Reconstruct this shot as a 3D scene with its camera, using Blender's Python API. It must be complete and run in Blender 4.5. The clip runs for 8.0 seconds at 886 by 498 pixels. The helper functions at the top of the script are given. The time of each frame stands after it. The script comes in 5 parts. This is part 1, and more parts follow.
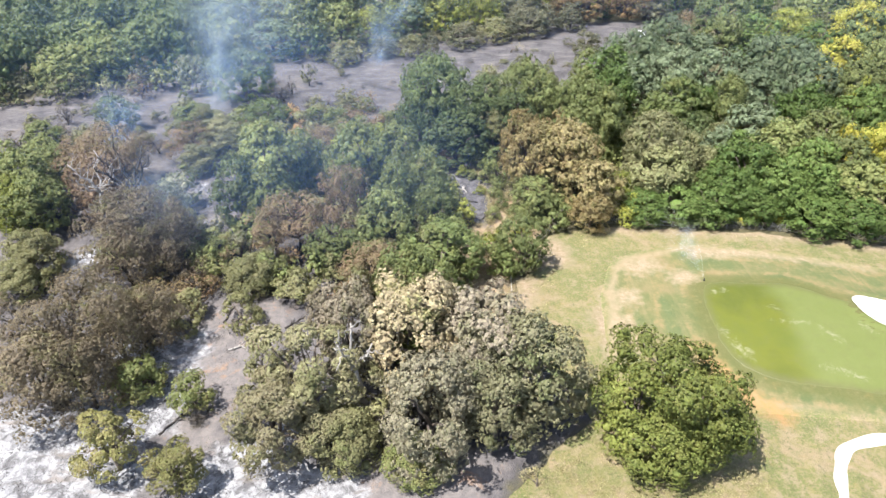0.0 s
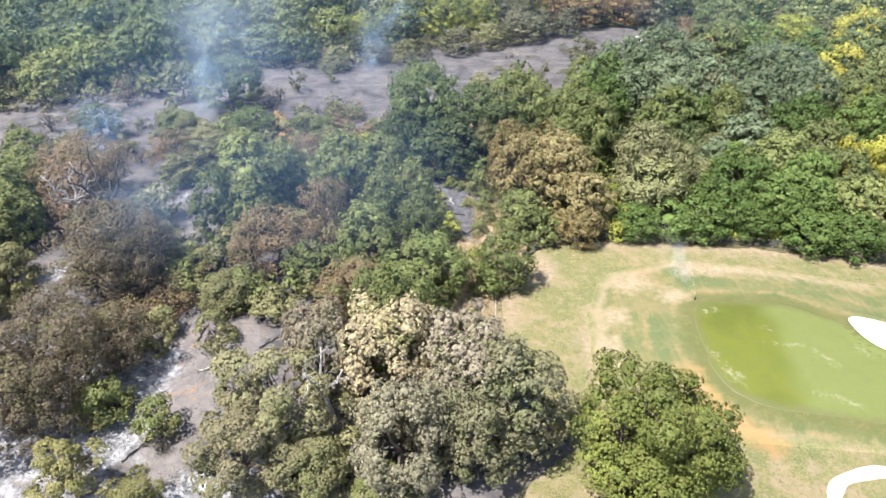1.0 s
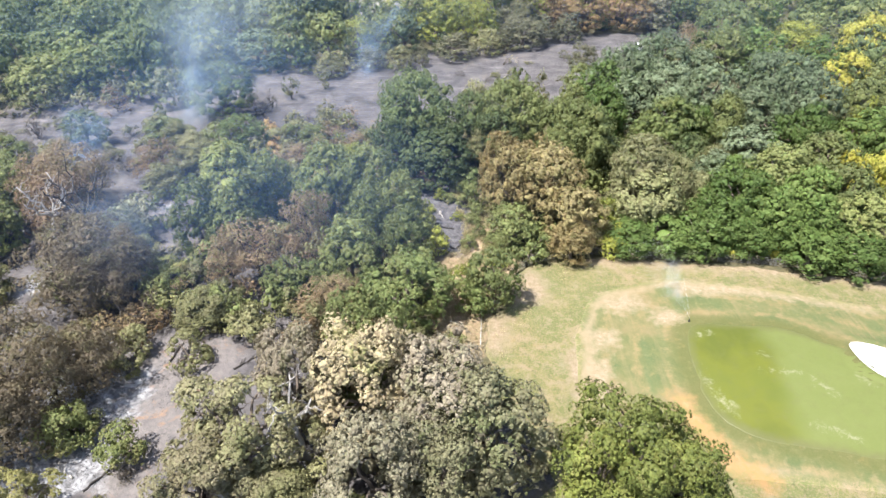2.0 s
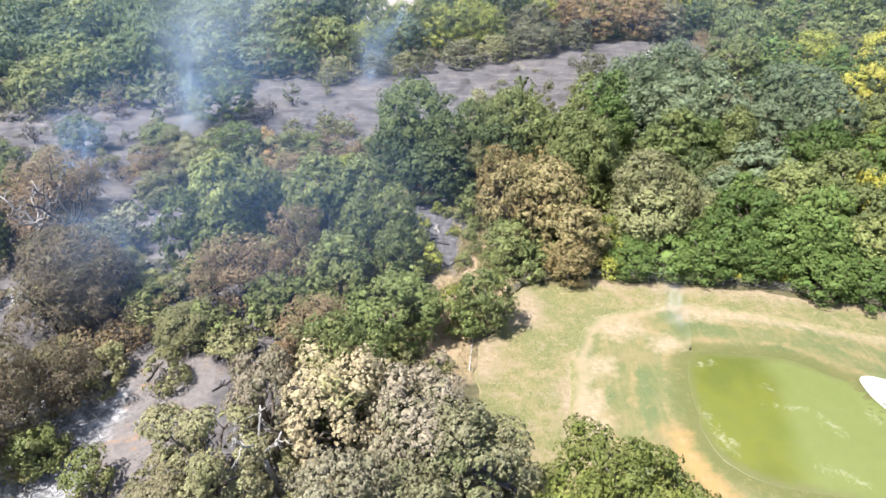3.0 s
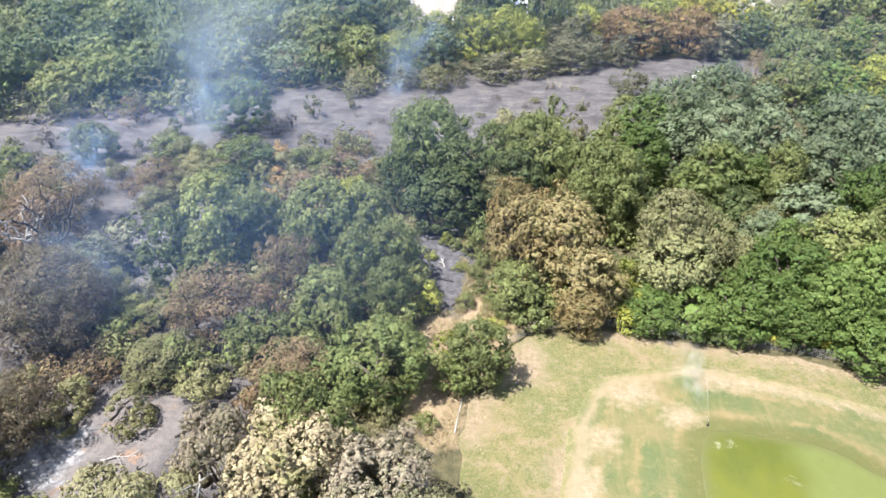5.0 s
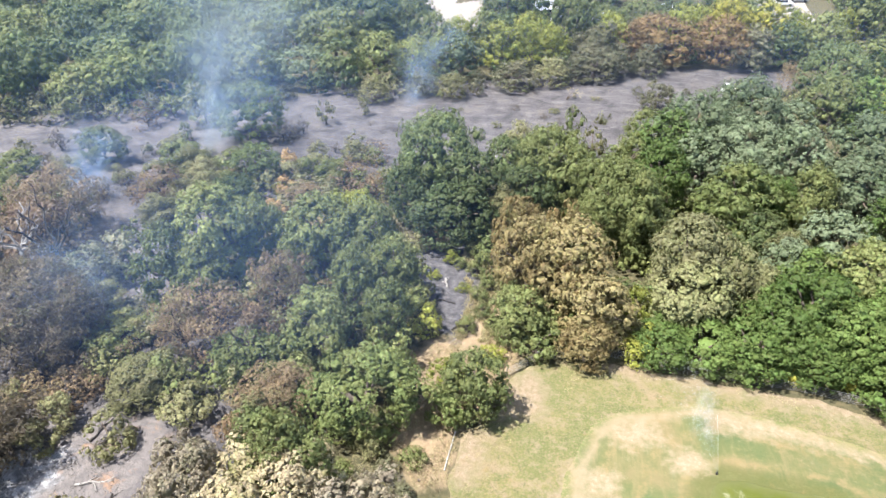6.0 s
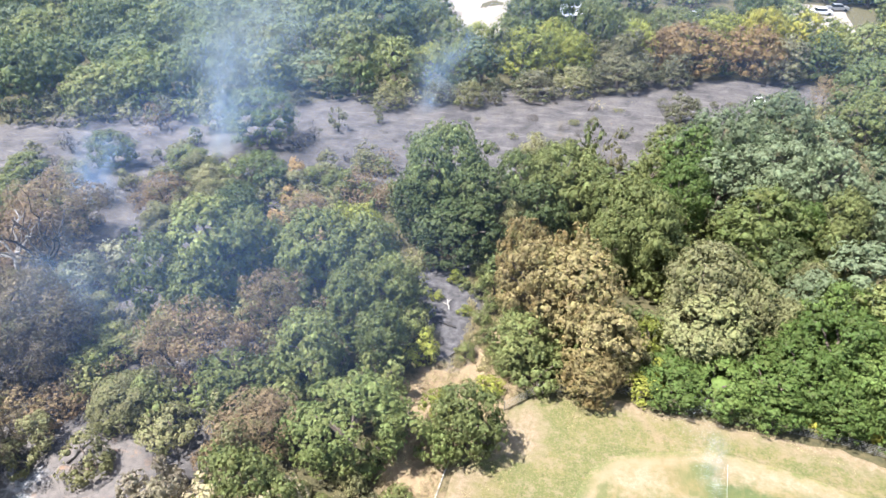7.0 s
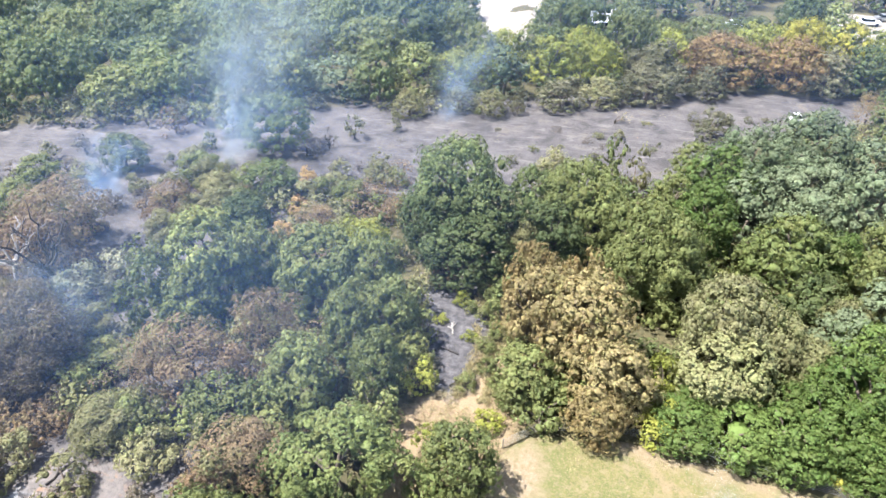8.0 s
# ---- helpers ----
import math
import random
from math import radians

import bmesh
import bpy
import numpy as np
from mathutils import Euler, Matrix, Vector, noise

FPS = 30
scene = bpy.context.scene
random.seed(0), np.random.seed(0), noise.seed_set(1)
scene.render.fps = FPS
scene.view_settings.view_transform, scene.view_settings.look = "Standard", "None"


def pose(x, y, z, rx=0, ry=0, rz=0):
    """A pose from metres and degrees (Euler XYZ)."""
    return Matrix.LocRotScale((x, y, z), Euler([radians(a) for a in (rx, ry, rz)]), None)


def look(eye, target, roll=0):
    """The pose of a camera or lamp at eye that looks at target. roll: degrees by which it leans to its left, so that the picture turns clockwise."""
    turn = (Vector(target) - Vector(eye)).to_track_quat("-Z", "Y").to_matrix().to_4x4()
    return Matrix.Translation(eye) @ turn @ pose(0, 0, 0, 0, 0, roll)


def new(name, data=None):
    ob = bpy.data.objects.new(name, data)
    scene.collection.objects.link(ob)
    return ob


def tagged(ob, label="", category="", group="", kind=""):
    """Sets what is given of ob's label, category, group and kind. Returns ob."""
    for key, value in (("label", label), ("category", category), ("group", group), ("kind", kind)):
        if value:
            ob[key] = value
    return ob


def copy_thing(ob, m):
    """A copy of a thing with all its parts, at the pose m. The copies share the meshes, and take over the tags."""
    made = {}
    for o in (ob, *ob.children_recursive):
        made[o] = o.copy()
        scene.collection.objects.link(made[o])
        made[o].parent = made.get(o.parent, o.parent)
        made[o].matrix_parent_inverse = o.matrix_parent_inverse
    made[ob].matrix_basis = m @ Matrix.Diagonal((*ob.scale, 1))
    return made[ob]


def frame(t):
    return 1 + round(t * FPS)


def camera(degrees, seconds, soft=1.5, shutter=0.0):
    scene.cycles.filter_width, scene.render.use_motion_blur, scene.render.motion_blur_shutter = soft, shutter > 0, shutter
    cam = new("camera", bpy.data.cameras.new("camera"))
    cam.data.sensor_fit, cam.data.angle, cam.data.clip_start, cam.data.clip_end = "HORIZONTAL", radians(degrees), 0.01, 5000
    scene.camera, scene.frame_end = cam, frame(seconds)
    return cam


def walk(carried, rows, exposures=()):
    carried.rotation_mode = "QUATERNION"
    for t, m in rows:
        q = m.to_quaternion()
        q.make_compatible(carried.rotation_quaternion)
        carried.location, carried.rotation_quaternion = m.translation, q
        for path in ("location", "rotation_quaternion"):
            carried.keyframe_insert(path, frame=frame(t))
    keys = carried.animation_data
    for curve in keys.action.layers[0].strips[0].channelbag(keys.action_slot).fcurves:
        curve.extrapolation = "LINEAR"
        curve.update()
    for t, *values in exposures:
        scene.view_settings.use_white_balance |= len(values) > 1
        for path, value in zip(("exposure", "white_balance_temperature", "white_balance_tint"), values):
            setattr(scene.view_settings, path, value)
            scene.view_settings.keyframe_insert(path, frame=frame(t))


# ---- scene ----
cam = camera(68.6, 8.0, 1.5)
METRES, EYE, TILT, LEAN, TURN = 28.0, 36.6, -35.0, 0.0, 0.0
ROWS = [
    (0.0, 0.0, 0.0, 0.0, 0.0, 0.0, -0.0),
    (0.5, 0.033, 0.0331, 0.0233, 0.16, 0.07, -0.14),
    (1.0, 0.0666, 0.0677, 0.0475, 0.3, 0.12, -0.27),
    (1.5, 0.1015, 0.1034, 0.0719, 0.57, 0.18, -0.45),
    (3.0, 0.2055, 0.2198, 0.1554, 2.27, 0.27, -1.72),
    (3.5, 0.2392, 0.2628, 0.1851, 3.25, 0.28, -2.44),
    (4.0, 0.2728, 0.3073, 0.2157, 4.28, 0.27, -3.16),
    (4.5, 0.3053, 0.3534, 0.2482, 5.38, 0.22, -3.93),
    (6.0, 0.3969, 0.499, 0.3499, 8.95, -0.01, -6.36),
    (6.5, 0.424, 0.5495, 0.3856, 10.15, -0.14, -7.18),
    (7.0, 0.4486, 0.6008, 0.4218, 11.36, -0.3, -8.03),
    (7.5, 0.4712, 0.6529, 0.4584, 12.72, -0.49, -8.94),
    (8.0, 0.4923, 0.7057, 0.4955, 14.12, -0.72, -9.87),
]
walk(cam, [(t, pose(0, 0, EYE, TILT, LEAN, TURN) @ pose(METRES * x, METRES * y, METRES * z, 90 + pitch, roll, yaw)) for t, x, y, z, yaw, pitch, roll in ROWS],
     exposures=((0.0, 1.63), (4.0, 1.69), (6.5, 1.75), (8.0, 1.92)))

# ---- light ----
SUN_AZ, SUN_EL = 200.0, 65.0     # towards the sun: degrees from +x, and above the horizon
world = bpy.data.worlds.new("sky")
scene.world = world
world.use_nodes = True
wn = world.node_tree.nodes
wl = world.node_tree.links
sky = wn.new("ShaderNodeTexSky")
sky.sky_type = "NISHITA"
sky.sun_disc = False
sky.sun_elevation = radians(SUN_EL)
sky.sun_rotation = radians(90 - SUN_AZ)
sky.dust_density = 2.0
wl.new(sky.outputs[0], wn["Background"].inputs[0])
wn["Background"].inputs[1].default_value = 0.092
sun = new("sun", bpy.data.lights.new("sun", "SUN"))
sun.data.energy = 3.95
sun.data.angle = radians(0.55)
sun.data.color = (1.0, 0.965, 0.925)
sdir = Vector((math.cos(radians(SUN_EL)) * math.cos(radians(SUN_AZ)),
               math.cos(radians(SUN_EL)) * math.sin(radians(SUN_AZ)), math.sin(radians(SUN_EL))))
sun.matrix_world = look(tuple(sdir * 100), (0, 0, 0))
scene.cycles.transparent_max_bounces = 48

# ---- small helpers ----
def mesh_of(name, verts, faces, mat=None, smooth=False):
    me = bpy.data.meshes.new(name)
    me.from_pydata(np.asarray(verts).tolist() if isinstance(verts, np.ndarray) else verts, [],
                   np.asarray(faces).tolist() if isinstance(faces, np.ndarray) else faces)
    if mat:
        me.materials.append(mat)
    if smooth:
        me.shade_smooth()
    return me


def part(name, bm, material, parent, label=""):
    me = bpy.data.meshes.new(name)
    bm.to_mesh(me)
    bm.free()
    me.materials.append(material)
    ob = new(name, me)
    ob.parent = parent
    return tagged(ob, label)


def part_of(name, me, parent, label=""):
    ob = new(name, me)
    ob.parent = parent
    return tagged(ob, label)


def smooth01(a, lo, hi):
    u = np.clip((a - lo) / (hi - lo), 0, 1)
    return u * u * (3 - 2 * u)


def lattice(rs, n=256):
    return rs.rand(n, n)


NOISE_A, NOISE_B = lattice(np.random.RandomState(5)), lattice(np.random.RandomState(9))


def vnoise(x, y, table=NOISE_A):
    """Smooth value noise, 0 to 1, one cell a unit."""
    x, y = np.asarray(x, float), np.asarray(y, float)
    xi, yi = np.floor(x).astype(int), np.floor(y).astype(int)
    fx, fy = x - xi, y - yi
    fx, fy = fx * fx * (3 - 2 * fx), fy * fy * (3 - 2 * fy)
    n = table.shape[0]
    g = lambda a, b: table[a % n, b % n]
    return (g(xi, yi) * (1 - fx) + g(xi + 1, yi) * fx) * (1 - fy) + (g(xi, yi + 1) * (1 - fx) + g(xi + 1, yi + 1) * fx) * fy


def fbm(x, y, scale, table=NOISE_A):
    v = 0
    for o, w in ((1, .5), (2.1, .28), (4.3, .15), (8.7, .07)):
        v = v + w * vnoise(np.asarray(x) * o / scale + 17 * o, np.asarray(y) * o / scale - 9 * o, table)
    return v


def poly_dist(x, y, poly):
    """Signed distance to a polygon, positive inside."""
    x, y = np.asarray(x, float), np.asarray(y, float)
    d, inside = np.full(x.shape, 1e9), np.zeros(x.shape, bool)
    for (x0, y0), (x1, y1) in zip(poly, poly[1:] + poly[:1]):
        ex, ey = x1 - x0, y1 - y0
        u = np.clip(((x - x0) * ex + (y - y0) * ey) / (ex * ex + ey * ey + 1e-9), 0, 1)
        d = np.minimum(d, np.hypot(x - x0 - u * ex, y - y0 - u * ey))
        cross = ((y0 > y) != (y1 > y)) & (x < ex * (y - y0) / (ey if abs(ey) > 1e-9 else 1e-9) + x0)
        inside ^= cross
    return np.where(inside, d, -d)


def rounded(pts, n=6):
    """A closed smooth outline through the points."""
    out, k = [], len(pts)
    for i in range(k):
        p0, p1, p2, p3 = (Vector(pts[(i + j - 1) % k]) for j in range(4))
        for s in range(n):
            t = s / n
            out.append(tuple(0.5 * (2 * p1 + (p2 - p0) * t + (2 * p0 - 5 * p1 + 4 * p2 - p3) * t * t + (3 * p1 - p0 - 3 * p2 + p3) * t ** 3)))
    return out


# ---- plan of the ground ----
LAWN = [(1.0, -30), (3.2, 12), (4.1, 24.6), (7.4, 28.2), (10.6, 30.8), (9.5, 34), (7.5, 38), (6.4, 43), (6.6, 47.2), (8.9, 49.6), (8.9, 52.3), (11.2, 54.8),
        (16.7, 56.2), (22.5, 55.9), (26.3, 55.5), (32, 55.2), (39.1, 53.8), (46, 52), (58, 48), (75, 40), (85, 20), (85, -30), (40, -34)]
APRON = rounded([(13.4, 35), (13.3, 39.5), (14.4, 46.3), (16.8, 50.7), (23.8, 53.0), (30.6, 52.0), (39.4, 49.5), (50, 46), (60, 38), (55, 29), (40, 29.6), (31.5, 30.4), (26, 31), (21, 31.6), (16.5, 32)])
GREEN = rounded([(23.7, 46.1), (22.6, 43), (22.3, 39), (22.9, 36.2), (25.3, 34.4), (29, 33.5), (33, 32.7), (39, 33), (43, 36), (42, 41), (37.5, 41.0), (34.2, 43.5), (31, 45.6), (27, 46.2)], 5)
CLAY = [[(19.8, 38.6), (21.2, 38.2), (22.0, 35.2), (23.4, 33.1), (25.2, 31.2), (24, 30.4), (21.8, 32.4), (20.4, 35)]]
BUNKER = rounded([(35.4, 43.6), (36.6, 44.0), (39, 42.9), (42.5, 41.6), (43.5, 40.2), (42, 39.0), (39.0, 38.6), (36.6, 39.8), (35.5, 41.4)], 5)
HORSESHOE = rounded([(24.7, 23.0), (24.9, 25.9), (25.6, 27.6), (27.2, 29.0), (30.4, 29.3), (34, 28.6), (36, 27), (35, 26), (33, 27.4),
                     (30.2, 28.1), (27.8, 27.8), (26.6, 26.6), (26.0, 24.6), (25.7, 23)], 4)
BURNT = [(-80, -30), (1.5, -30), (3.2, 10), (4.1, 24.6), (7.6, 28.4), (11, 31), (9, 35), (2, 38), (-6, 43), (-9, 47), (-10, 56), (-17, 60), (-22, 66), (-18, 76), (-10, 83), (2, 88), (18, 92),
         (22, 96), (27, 108), (40, 118), (47, 124), (47, 132), (36, 130.5), (22, 127.5), (8, 121.5), (-6, 115.5), (-18, 112), (-30, 104.5), (-43, 100), (-54, 95), (-68, 85), (-90, 80)]
TRACK = [(-2.6, 69.5), (-0.6, 65), (0.8, 61.7), (2.8, 59.2), (2.8, 57.2), (4.6, 56.2), (5.9, 57.7), (5.4, 60.7), (5.2, 66.4), (3.5, 71.5)]
STRIP = [(2.2, 45), (2.0, 48.5), (1.3, 53.6), (2.2, 55.6), (4.6, 56.8), (4.6, 63.8), (7.4, 62.2), (10.2, 55.6), (8.9, 52.3), (6.6, 47.2), (6.4, 43), (4.5, 42)]
SOIL = [[(-20, 44), (-17, 47), (-13, 42.5), (-13.6, 36), (-15.4, 31), (-15.6, 27), (-18.6, 26), (-20, 30), (-19.2, 35), (-21, 39)], [(-48, 20), (-18, 20), (-6, 21), (2, 24), (4, 27), (-4, 28.5), (-8, 24), (-20, 23.6), (-48, 25)]]
ASH = [[(-50, 22), (-23, 22.5), (-19.5, 24.2), (-19, 27.4), (-21.5, 29.5), (-24, 30), (-29, 32), (-36, 33.5), (-50, 35)],
       [(-24, 30.5), (-21, 30.2), (-19.3, 31.5), (-19.8, 33.6), (-22, 34), (-27, 36.5), (-29, 34)],
       [(-24, 36.5), (-20.6, 36.2), (-19.6, 37.6), (-20.3, 39.4), (-23, 39.6), (-27, 39)],
       [(-16.2, 22), (-4.6, 22), (-5.2, 26.6), (-10, 27.4), (-13.6, 29.6), (-15.8, 29), (-16.6, 26)],
       [(-38.5, 48.6), (-35.5, 49), (-31.2, 51.5), (-33, 53), (-37.4, 51.6)],
       [(-28.6, 63.8), (-27, 64.2), (-26.8, 65.2), (-28.4, 65.4)],
       [(-24.5, 33.5), (-19.5, 33.2), (-18.8, 30.0), (-21, 29.6), (-25, 31)],
       [(-22.6, 40.6), (-19.2, 40.4), (-18.6, 36.8), (-20.6, 35.2), (-23, 37.6)],
       [(-6.6, 30.2), (-4.8, 30.6), (-5, 32.4), (-6.8, 32)],
       [(-23.2, 33.5), (-20.9, 34.7), (-18.7, 32.7), (-19.6, 31.1), (-21.9, 30.8)],
       [(-23.0, 41.0), (-21.4, 40.3), (-19.1, 36.4), (-19.7, 35.8), (-21.9, 38.3)],
       [(-12.3, 31.1), (-10.4, 31.6), (-9.3, 28.9), (-11.0, 28.4)],
       [(-27.5, 40.3), (-24.9, 39.6), (-24.3, 37.0), (-26.6, 37.7)],
       [(-5.9, 31.6), (-3.4, 30.3), (-4.8, 28.9)]]


def ground_h(x, y):
    """Height of the ground: nearly level, with the putting green's mound and the bunkers' hollows."""
    x, y = np.asarray(x, float), np.asarray(y, float)
    h = 0.5 * (fbm(x, y, 14) - 0.5) + 0.14 * (fbm(x, y, 3, NOISE_B) - 0.5)
    inl = smooth01(poly_dist(x, y, LAWN), 0, 6)
    h = h * (1 - 0.85 * inl)
    h = h + 0.9 * np.exp(-(((x - 32) / 13) ** 2 + ((y - 40) / 9) ** 2) ** 1.3)
    h = h - 0.5 * smooth01(-x, 5, 30) * smooth01(60 - y, 0, 25)
    for b, deep in ((BUNKER, 0.55), (HORSESHOE, 0.1)):
        d = poly_dist(x, y, b)
        h = h - deep * smooth01(d, -0.1, 1.1) + 0.12 * np.exp(-((d + 0.5) / 0.45) ** 2)
    far = np.hypot(x, y - 60)
    return h * (1 - smooth01(far, 180, 400))


# ---- materials ----
def material(name):
    m = bpy.data.materials.new(name)
    m.use_nodes = True
    nt = m.node_tree
    return m, nt, nt.nodes["Principled BSDF"]


def node(nt, kind, **values):
    n = nt.nodes.new(kind)
    for k, v in values.items():
        n.inputs[k].default_value = v
    return n


def coords(nt):
    return nt.nodes.new("ShaderNodeTexCoord").outputs["Object"]


def noise_tex(nt, co, scale, detail=4.0, rough=0.6, warp=0.0):
    n = node(nt, "ShaderNodeTexNoise", Scale=scale, Detail=detail, Roughness=rough, Distortion=warp)
    nt.links.new(co, n.inputs["Vector"])
    return n.outputs["Fac"]


def ramp(nt, fac, stops):
    r = nt.nodes.new("ShaderNodeValToRGB")
    while len(r.color_ramp.elements) < len(stops):
        r.color_ramp.elements.new(0.5)
    for e, (p, c) in zip(r.color_ramp.elements, stops):
        e.position, e.color = p, (*c, 1) if len(c) == 3 else c
    nt.links.new(fac, r.inputs[0])
    return r.outputs[0]


def mixc(nt, fac, a, b, blend="MIX"):
    m = nt.nodes.new("ShaderNodeMix")
    m.data_type, m.blend_type = "RGBA", blend
    for sock, v in ((m.inputs[0], fac), (m.inputs[6], a), (m.inputs[7], b)):
        if isinstance(v, (int, float)):
            sock.default_value = v
        elif isinstance(v, tuple):
            sock.default_value = (*v, 1)
        else:
            nt.links.new(v, sock)
    return m.outputs[2]


def mathn(nt, op, a, b=0.0, clamp=False):
    m = nt.nodes.new("ShaderNodeMath")
    m.operation, m.use_clamp = op, clamp
    for sock, v in zip(m.inputs, (a, b)):
        if isinstance(v, (int, float)):
            sock.default_value = v
        else:
            nt.links.new(v, sock)
    return m.outputs[0]


def span(nt, v, lo, hi, out0=0.0, out1=1.0):
    m = node(nt, "ShaderNodeMapRange", **{"From Min": lo, "From Max": hi, "To Min": out0, "To Max": out1})
    nt.links.new(v, m.inputs["Value"])
    return m.outputs[0]


def attr(nt, name):
    a = nt.nodes.new("ShaderNodeAttribute")
    a.attribute_name = name
    return a.outputs["Fac"]


def bump(nt, bsdf, height, strength=0.4, dist=0.1):
    b = node(nt, "ShaderNodeBump", Strength=strength, Distance=dist)
    nt.links.new(height, b.inputs["Height"])
    nt.links.new(b.outputs[0], bsdf.inputs["Normal"])


def edge_mask(nt, name, co, scale=1.2, width=0.25):
    """A zone's mask with a ragged edge."""
    n = mathn(nt, "SUBTRACT", noise_tex(nt, co, scale, 6, 0.65), 0.5)
    v = mathn(nt, "ADD", attr(nt, name), mathn(nt, "MULTIPLY", n, 1.6))
    return span(nt, v, 0.5 - width, 0.5 + width)


def ground_material():
    m, nt, b = material("burnt_and_wild_ground")
    co = coords(nt)
    n1, n2, n3 = noise_tex(nt, co, 0.3, 7, 0.68, 0.5), noise_tex(nt, co, 1.7, 6, 0.7), noise_tex(nt, co, 9, 4, 0.7)
    # woodland floor, its colour darkened to carry shade at the foot of the trees
    wild = ramp(nt, n2, [(0.25, (0.03, 0.033, 0.015)), (0.5, (0.075, 0.068, 0.032)), (0.8, (0.16, 0.125, 0.065))])
    burnt = ramp(nt, n1, [(0.36, (0.042, 0.039, 0.041)), (0.47, (0.084, 0.077, 0.078)), (0.56, (0.104, 0.096, 0.096)), (0.66, (0.125, 0.108, 0.093))])
    burnt = mixc(nt, span(nt, n2, 0.5, 0.68, 0, 0.8), burnt, (0.062, 0.056, 0.058))
    burnt = mixc(nt, span(nt, n3, 0.64, 0.8, 0, 0.6), burnt, (0.19, 0.185, 0.185))
    sweep = node(nt, "ShaderNodeMapping", Rotation=(0, 0, -0.45), Scale=(0.3, 1.0, 1.0))
    nt.links.new(co, sweep.inputs["Vector"])
    n5 = noise_tex(nt, sweep.outputs[0], 0.75, 7, 0.75, 0.5)
    burnt = mixc(nt, span(nt, n5, 0.54, 0.64, 0, 0.75), burnt, (0.05, 0.045, 0.047))
    burnt = mixc(nt, span(nt, n5, 0.46, 0.36, 0, 0.7), burnt, (0.17, 0.155, 0.15))
    litter = noise_tex(nt, co, 0.45, 5, 0.7, 0.6)
    burnt = mixc(nt, span(nt, litter, 0.66, 0.76, 0, 0.55), burnt, (0.3, 0.17, 0.075))
    black = mixc(nt, span(nt, n2, 0.4, 0.7), (0.05, 0.047, 0.051), (0.14, 0.134, 0.138))
    earth = mixc(nt, span(nt, n2, 0.35, 0.65), (0.175, 0.155, 0.145), (0.112, 0.102, 0.1))
    earth = mixc(nt, span(nt, litter, 0.56, 0.66, 0, 0.6), earth, (0.3, 0.17, 0.09))
    dry = ramp(nt, n2, [(0.25, (0.21, 0.14, 0.085)), (0.55, (0.27, 0.205, 0.125)), (0.8, (0.2, 0.185, 0.085))])
    ash = mixc(nt, span(nt, noise_tex(nt, co, 1.3, 6, 0.7, 0.6), 0.4, 0.6), (0.1, 0.097, 0.1), (0.31, 0.31, 0.318))
    lane = node(nt, "ShaderNodeMapping", Rotation=(0, 0, 0.5), Scale=(0.28, 1.1, 1.0))
    nt.links.new(co, lane.inputs["Vector"])
    ash = mixc(nt, span(nt, noise_tex(nt, lane.outputs[0], 0.8, 6, 0.7, 0.4), 0.55, 0.66, 0, 0.75), ash, (0.17, 0.145, 0.125))
    c = mixc(nt, edge_mask(nt, "burnt", co, 0.5), wild, burnt)
    c = mixc(nt, edge_mask(nt, "soil", co, 0.6), c, earth)
    c = mixc(nt, edge_mask(nt, "dry", co, 0.9), c, dry)
    c = mixc(nt, edge_mask(nt, "track", co, 1.1), c, black)
    c = mixc(nt, edge_mask(nt, "ash", co, 0.9, 0.16), c, ash)
    nt.links.new(c, b.inputs["Base Color"])
    b.inputs["Roughness"].default_value = 0.95
    bump(nt, b, mathn(nt, "ADD", n2, mathn(nt, "MULTIPLY", n3, 0.5)), 0.7, 0.25)
    return m


def straw_turf(nt, co):
    """Colour and relief of sun-dried rough grass."""
    n1, n2, n3, n4 = noise_tex(nt, co, 0.2, 7, 0.68, 0.8), noise_tex(nt, co, 0.9, 7, 0.75), noise_tex(nt, co, 6, 5, 0.8), noise_tex(nt, co, 2.6, 6, 0.8)
    c = ramp(nt, n1, [(0.44, (0.11, 0.121, 0.036)), (0.54, (0.154, 0.142, 0.051)), (0.62, (0.216, 0.166, 0.094))])
    c = mixc(nt, span(nt, n2, 0.52, 0.62, 0, 0.65), c, (0.095, 0.11, 0.036))
    c = mixc(nt, span(nt, n2, 0.49, 0.38, 0, 0.75), c, (0.236, 0.183, 0.117))
    c = mixc(nt, span(nt, n4, 0.52, 0.62, 0, 0.72), c, (0.067, 0.079, 0.024))
    c = mixc(nt, span(nt, n3, 0.48, 0.6, 0, 0.6), c, (0.239, 0.185, 0.111))
    return c, mathn(nt, "ADD", n3, n4)


def bare_earth(nt, co):
    n = noise_tex(nt, co, 2.2, 7, 0.78)
    return ramp(nt, n, [(0.34, (0.155, 0.13, 0.065)), (0.5, (0.235, 0.18, 0.115)), (0.64, (0.285, 0.23, 0.16))])


def clay(nt, co):
    n = noise_tex(nt, co, 1.4, 6, 0.7)
    return ramp(nt, n, [(0.38, (0.19, 0.15, 0.05)), (0.55, (0.26, 0.15, 0.06)), (0.7, (0.28, 0.18, 0.085))])


def lawn_material():
    m, nt, b = material("dry_rough_grass")
    co = coords(nt)
    c, relief = straw_turf(nt, co)
    c = mixc(nt, edge_mask(nt, "bare", co, 1.3, 0.3), c, bare_earth(nt, co))
    c = mixc(nt, edge_mask(nt, "clay", co, 1.2, 0.35), c, clay(nt, co))
    nt.links.new(c, b.inputs["Base Color"])
    b.inputs["Roughness"].default_value = 0.9
    bump(nt, b, relief, 0.8, 0.12)
    return m


